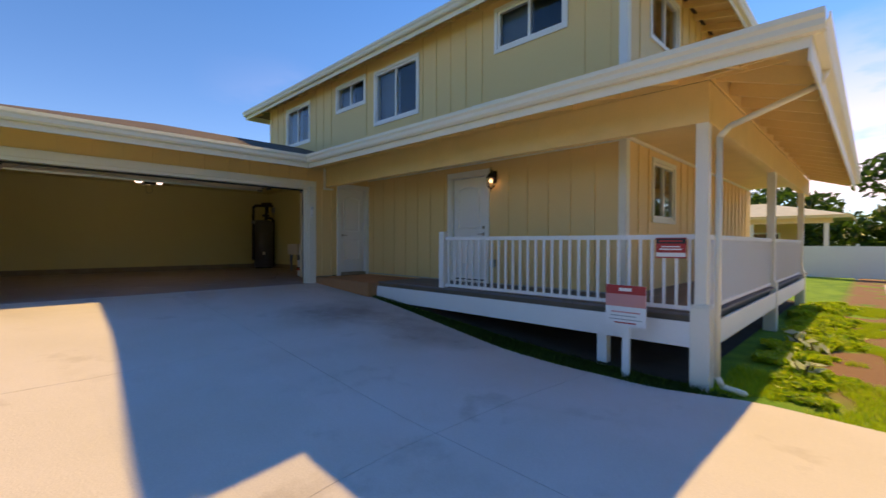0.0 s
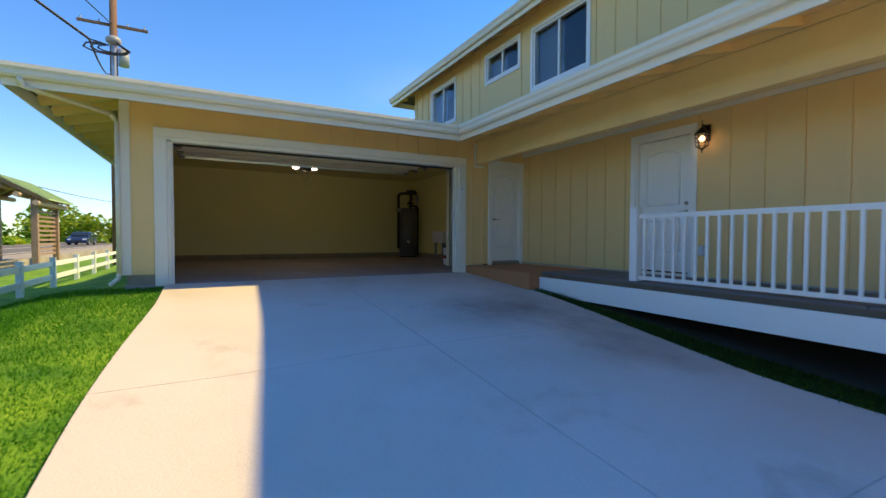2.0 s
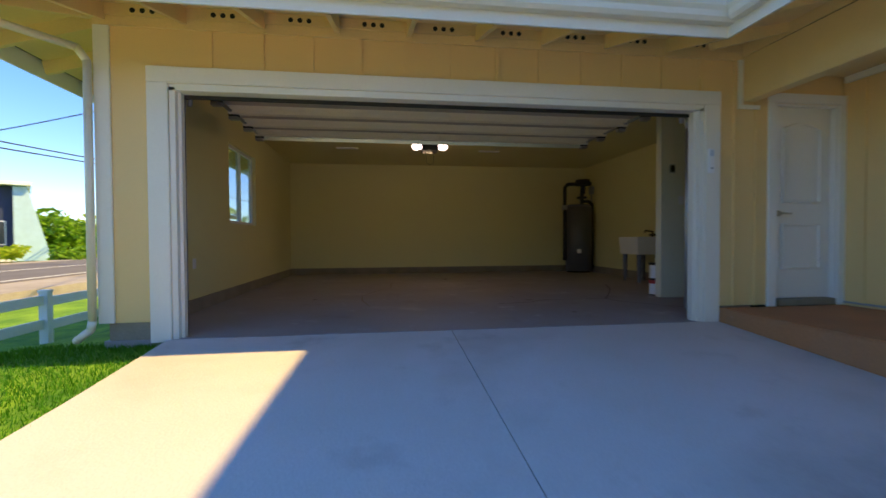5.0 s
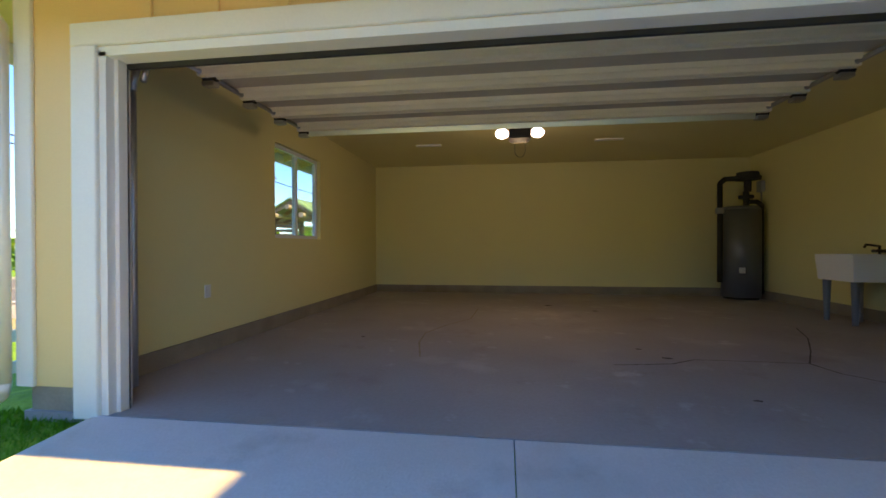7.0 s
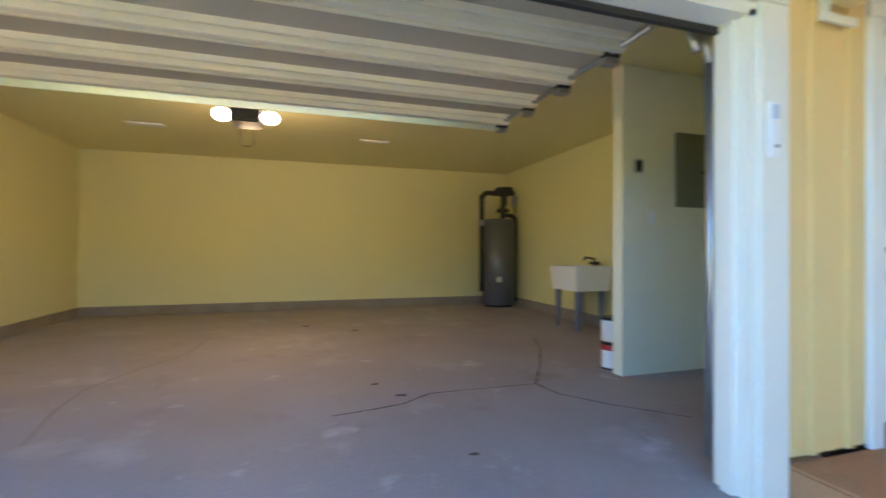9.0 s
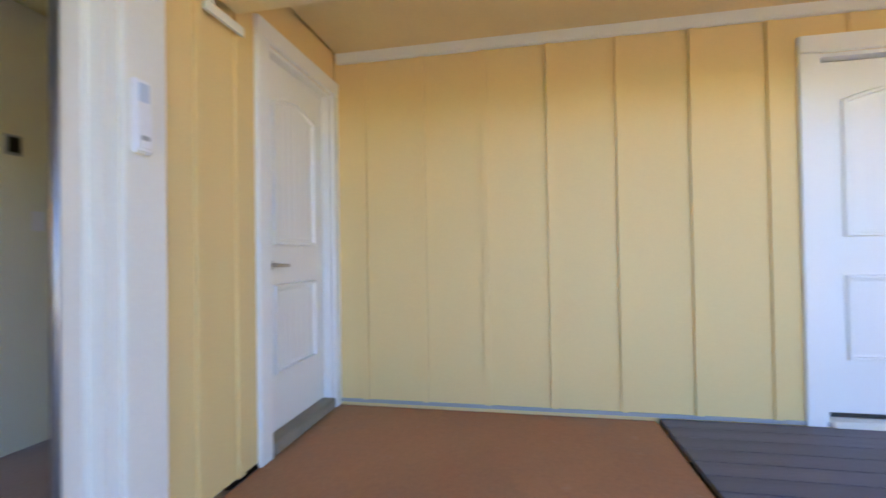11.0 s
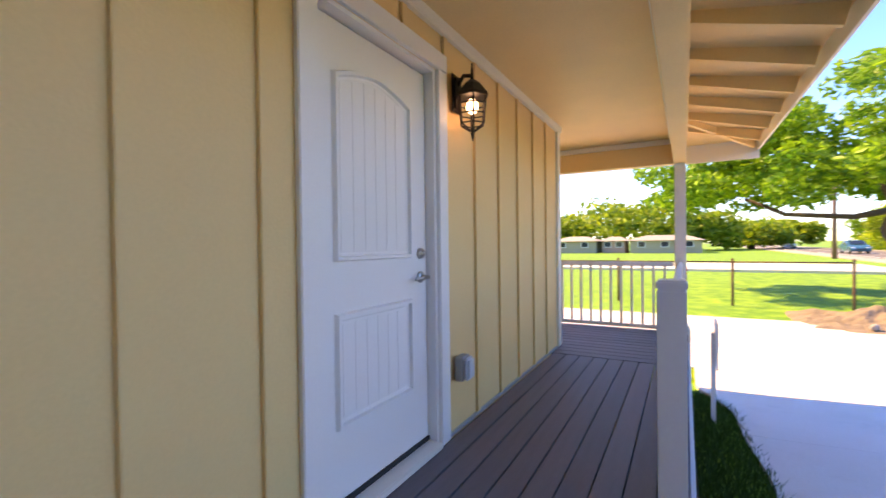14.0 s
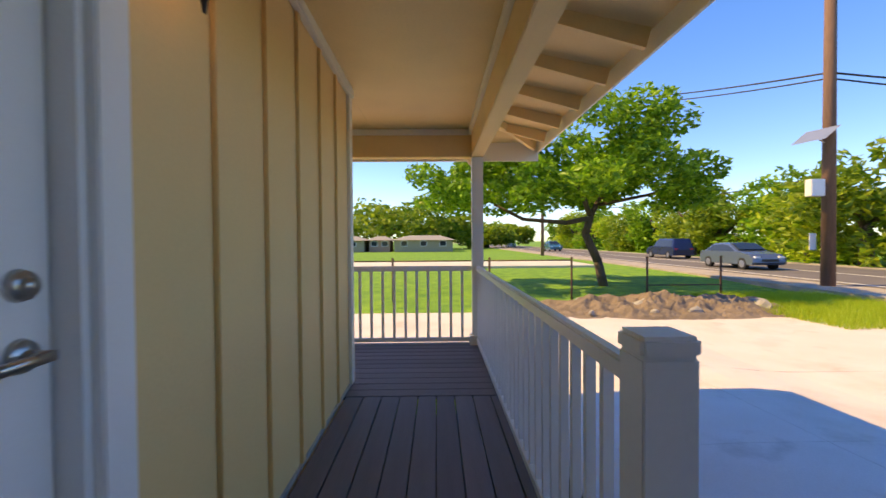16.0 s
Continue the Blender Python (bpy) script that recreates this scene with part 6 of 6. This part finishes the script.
# ---- vehicles ----
def car(name, label, paint, m, L=4.6, W=1.8, H=1.46, suv=False):
    """A car along local x, front at +x."""
    c = tagged(new(name), label, "car", "cars on the road")
    c.matrix_world = m
    b0 = .28
    if suv:
        prof = [(-L / 2, b0), (-L / 2 - .02, .75), (-L / 2 + .1, 1.05), (-L / 2 + .35, H), (.45, H), (1.05, 1.08), (L / 2 - .35, .98), (L / 2, .72), (L / 2 + .02, .45), (L / 2 - .1, b0)]
        gl_ = [(-L / 2 + .32, 1.06), (-L / 2 + .48, H - .1), (.40, H - .1), (.92, 1.07)]
    else:
        prof = [(-L / 2, b0), (-L / 2 - .02, .7), (-L / 2 + .08, .98), (-L / 2 + .55, 1.03), (-L / 2 + 1.15, H - .05), (-.35, H), (.25, H - .06), (1.05, 1.0), (L / 2 - .3, .85), (L / 2, .62), (L / 2 + .02, .42), (L / 2 - .1, b0)]
        gl_ = [(-L / 2 + .72, 1.03), (-L / 2 + 1.2, H - .12), (-.35, H - .07), (.2, H - .12), (.86, 1.02)]
    bm = bmesh.new()
    rings = []
    for y, ins in ((-W / 2, .06), (-W / 2 + .12, 0), (W / 2 - .12, 0), (W / 2, .06)):
        ring = []
        for x, z in prof:
            taper = 1 - .16 * max(0, (z - .95) / .5)
            ring.append(bm.verts.new((x * (1 - ins * .3), y * taper, z - ins * .5 * (z > .6))))
        rings.append(ring)
    for a, b in zip(rings, rings[1:]):
        for i in range(len(prof)):
            j = (i + 1) % len(prof)
            bm.faces.new((a[i], a[j], b[j], b[i]))
    bm.faces.new(rings[0])
    bm.faces.new(list(reversed(rings[-1])))
    part("body", bm, paint, c)
    for s in (-1, 1):
        bm = bmesh.new()
        pts = [(x, s * (W / 2 * (1 - .16 * max(0, (z - .95) / .5)) + .03), z - .03) for x, z in gl_]
        prism(bm, pts, (0, -s * .05, 0))
        part("side_window", bm, AUTOGLASS, c)
    bm = bmesh.new()
    x0_, x1_ = (.98, .5) if suv else (.98, .3)
    prism(bm, [(x0_, -W * .40, 1.06), (x0_, W * .40, 1.06), (x1_, W * .36, H - .06), (x1_, -W * .36, H - .06)], (.05, 0, .035))
    part("windshield", bm, AUTOGLASS, c)
    for x in (-L / 2 + .85, L / 2 - .85):
        for s in (-1, 1):
            bm = bmesh.new()
            cyl(bm, (x, s * (W / 2 - .2), .32), (x, s * (W / 2 + .01), .32), .32, .32, 22)
            w_ = part("wheel", bm, TYRE, c)
            bm = bmesh.new()
            cyl(bm, (x, s * (W / 2 + .0), .32), (x, s * (W / 2 + .02), .32), .21, .2, 16)
            part("rim", bm, STEEL, w_, "silver wheel rim")
    for s in (-1, 1):
        part("headlight", B(L / 2 - .22, L / 2 + .0, s * W * .36 - .16, s * W * .36 + .16, .62, .74, bevel=.02), PAPER, c)
        part("tail_light", B(-L / 2 - .01, -L / 2 + .1, s * W * .36 - .14, s * W * .36 + .14, .75, .9, bevel=.02), REDSIGN, c)
    part("grille", B(L / 2 - .05, L / 2 + .03, -.45, .45, .45, .58, bevel=.01), BLACK, c)
    return c


RZ = -.40
car("sedan", "slate-blue sedan on the road", CARBLUE, Matrix.Translation((-11.6, -27.6, RZ)) @ Matrix.Rotation(radians(90), 4, "Z"))
car("sport_utility_car", "dark navy sport utility car on the road", CARDARK, Matrix.Translation((-15.0, -41.5, RZ)) @ Matrix.Rotation(radians(-90), 4, "Z"), 4.7, 1.85, 1.72, True)
car("sedan", "small teal car far along the road", CARTEAL, Matrix.Translation((-11.6, -68, RZ)) @ Matrix.Rotation(radians(90), 4, "Z"), 4.3, 1.75, 1.5)
car("sedan", "small white car far along the road", mat("car_paint_white", (.75, .75, .75), .3, var=.02, bump=0), Matrix.Translation((-11.6, -105, RZ)) @ Matrix.Rotation(radians(90), 4, "Z"), 4.4, 1.8, 1.5)
car("sedan", "dark blue car up the road", CARDARK, Matrix.Translation((-12.0, 54, RZ)) @ Matrix.Rotation(radians(-90), 4, "Z"), 4.5, 1.8, 1.5)


# ---- far houses ----
def house(x0, x1, y0, y1, h, rh, wmat, rmat, label, face="y"):
    t = thing("far_house", label, "house", "far houses")
    g = -.6
    part("wall", B(x0, x1, y0, y1, g, g + h), wmat, t)
    bm = bmesh.new()
    o = .5
    ym = (y0 + y1) / 2
    d = min(y1 - y0, x1 - x0) / 2
    a = [(x0 - o, y0 - o, g + h), (x1 + o, y0 - o, g + h), (x1 + o, y1 + o, g + h), (x0 - o, y1 + o, g + h)]
    e = [(x0 + d * .6, ym, g + h + rh), (x1 - d * .6, ym, g + h + rh)]
    va, ve = [bm.verts.new(p) for p in a], [bm.verts.new(p) for p in e]
    for f in ((va[0], va[1], ve[1], ve[0]), (va[1], va[2], ve[1]), (va[2], va[3], ve[0], ve[1]), (va[3], va[0], ve[0]), (va[3], va[2], va[1], va[0])):
        bm.faces.new(f)
    part("roof", bm, rmat, t)
    n_ = max(2, int((x1 - x0) / 3))
    for i in range(n_):
        cx = x0 + (x1 - x0) * (i + .5) / n_
        w_ = part("window", B(cx - .55, cx + .55, y1, y1 + .03, g + 1.0, g + 1.9), WHITE, t)
        part("pane", B(cx - .47, cx + .47, y1 + .03, y1 + .045, g + 1.08, g + 1.82), AUTOGLASS, w_)
        w_ = part("window", B(cx - .55, cx + .55, y0 - .03, y0, g + 1.0, g + 1.9), WHITE, t)
        part("pane", B(cx - .47, cx + .47, y0 - .045, y0 - .03, g + 1.08, g + 1.82), AUTOGLASS, w_)
    return t


TANW = mat("tan_house_wall", (.42, .33, .22), .8, var=.08, bump=.1)
SALMON = mat("salmon_house_wall", (.52, .28, .20), .8, var=.06, bump=.1)
house(17.5, 24.5, -80, -73, 2.0, .8, TANW, HOUSER, "low pale house with a grey roof beyond the lot")
house(13.4, 16.8, -79, -74, 2.0, .7, SALMON, HOUSER, "low salmon-coloured house beyond the lot")
house(3.2, 12.6, -80, -73, 2.0, .8, TANW, HOUSER, "low beige house with a long grey roof")
house(30, 44, -62, -54, 3.0, 2.2, WHITE, HOUSER, "white house with a grey gable roof past the yard")
PALEROOF = mat("pale_grey_shingle", (.50, .49, .46), .8, var=.1, scale=3, fine=30, bump=.2)
cpt = thing("neighbour_carport", "neighbouring open carport with a pale grey hip roof", "carport")
CX0, CX1, CY0, CY1, CE = 30.0, 38.0, -8.1, 4.0, 2.28
bm = bmesh.new()
lo4 = [bm.verts.new(p) for p in ((CX0, CY0, CE + .16), (CX1, CY0, CE + .16), (CX1, CY1, CE + .16), (CX0, CY1, CE + .16))]
rd = [bm.verts.new(p) for p in ((34, CY0 + 4, 3.45), (34, CY1 - 4, 3.45))]
for f in ((lo4[0], lo4[1], rd[0]), (lo4[1], lo4[2], rd[1], rd[0]), (lo4[2], lo4[3], rd[1]), (lo4[3], lo4[0], rd[0], rd[1]), (lo4[3], lo4[2], lo4[1], lo4[0])):
    bm.faces.new(f)
part("roof", bm, PALEROOF, cpt)
part("fascia", B(CX0 - .03, CX0, CY0 - .03, CY1, CE, CE + .17), EAVE, cpt, "tan fascia board")
part("fascia", B(CX0, CX1, CY0 - .03, CY0, CE, CE + .17), EAVE, cpt)
part("beam", B(CX0 + .3, CX0 + .45, CY0 + .7, CY1 - .5, CE - .25, CE + .15), EAVE, cpt)
for y in (CY0 + .95, CY0 + 4.2, CY0 + 7.6):
    part("post", B(CX0 + .28, CX0 + .47, y - .1, y + .1, -.75, CE - .25, bevel=.01), TRIM, cpt, "cream square post")
part("wall", B(CX1 - .8, CX1 - .6, CY0 + 2.5, CY1 - .5, -.75, CE + .15), SIDING, cpt, "tan rear wall")
w_ = part("window", B(CX1 - .83, CX1 - .8, -4.4, -2.8, .6, 1.7), WHITE, cpt)
part("pane", B(CX1 - .85, CX1 - .83, -4.3, -2.9, .7, 1.6), AUTOGLASS, w_)

BLUEW = mat("pale_blue_wall", (.42, .62, .72), .7, var=.06, bump=.1)
# near-black navy puts the shade of the recessed wall into its colour
NAVYW = mat("shaded_navy_wall", (.03, .04, .10), .6, var=.06, bump=.1)
house(19.5, 26, -47, -41.5, 3.3, 2.0, WHITE, HOUSER, "white gabled house past the yard")
bh = thing("far_house", "pale blue house with a slanted end wall and dark porch", "house", "far houses")
MB = Matrix.Translation((-25.15, 32.17, -.6)) @ Matrix.Rotation(math.atan2(.585, .81), 4, "Z")
bm = bmesh.new()
prism(bm, [MB @ Vector(p) for p in ((0, 0, 0), (2.1, 0, 0), (.75, 0, 5.6), (0, 0, 5.6))], MB.to_3x3() @ Vector((0, 7, 0)))
part("end_wall", bm, BLUEW, bh, "pale blue slanted end wall")
part("wall", B(-8, -.002, .6, 7, 0, 5.6, m=MB), NAVYW, bh, "recessed wall with its shade in the navy colour")
part("roof", B(-8.4, 1.0, -.5, 7.4, 5.6, 5.85, m=MB), WHITE, bh)
for x in (-1.6, -3.6, -5.6):
    w_ = part("window", B(x, x + 1.2, .54, .6, 1.2, 3.0, m=MB), WHITE, bh)
    part("pane", B(x + .08, x + 1.12, .52, .54, 1.28, 2.92, m=MB), AUTOGLASS, w_)
part("porch_wall", B(-8, -.002, -.3, .0, 0, .9, m=MB), WHITE, bh)
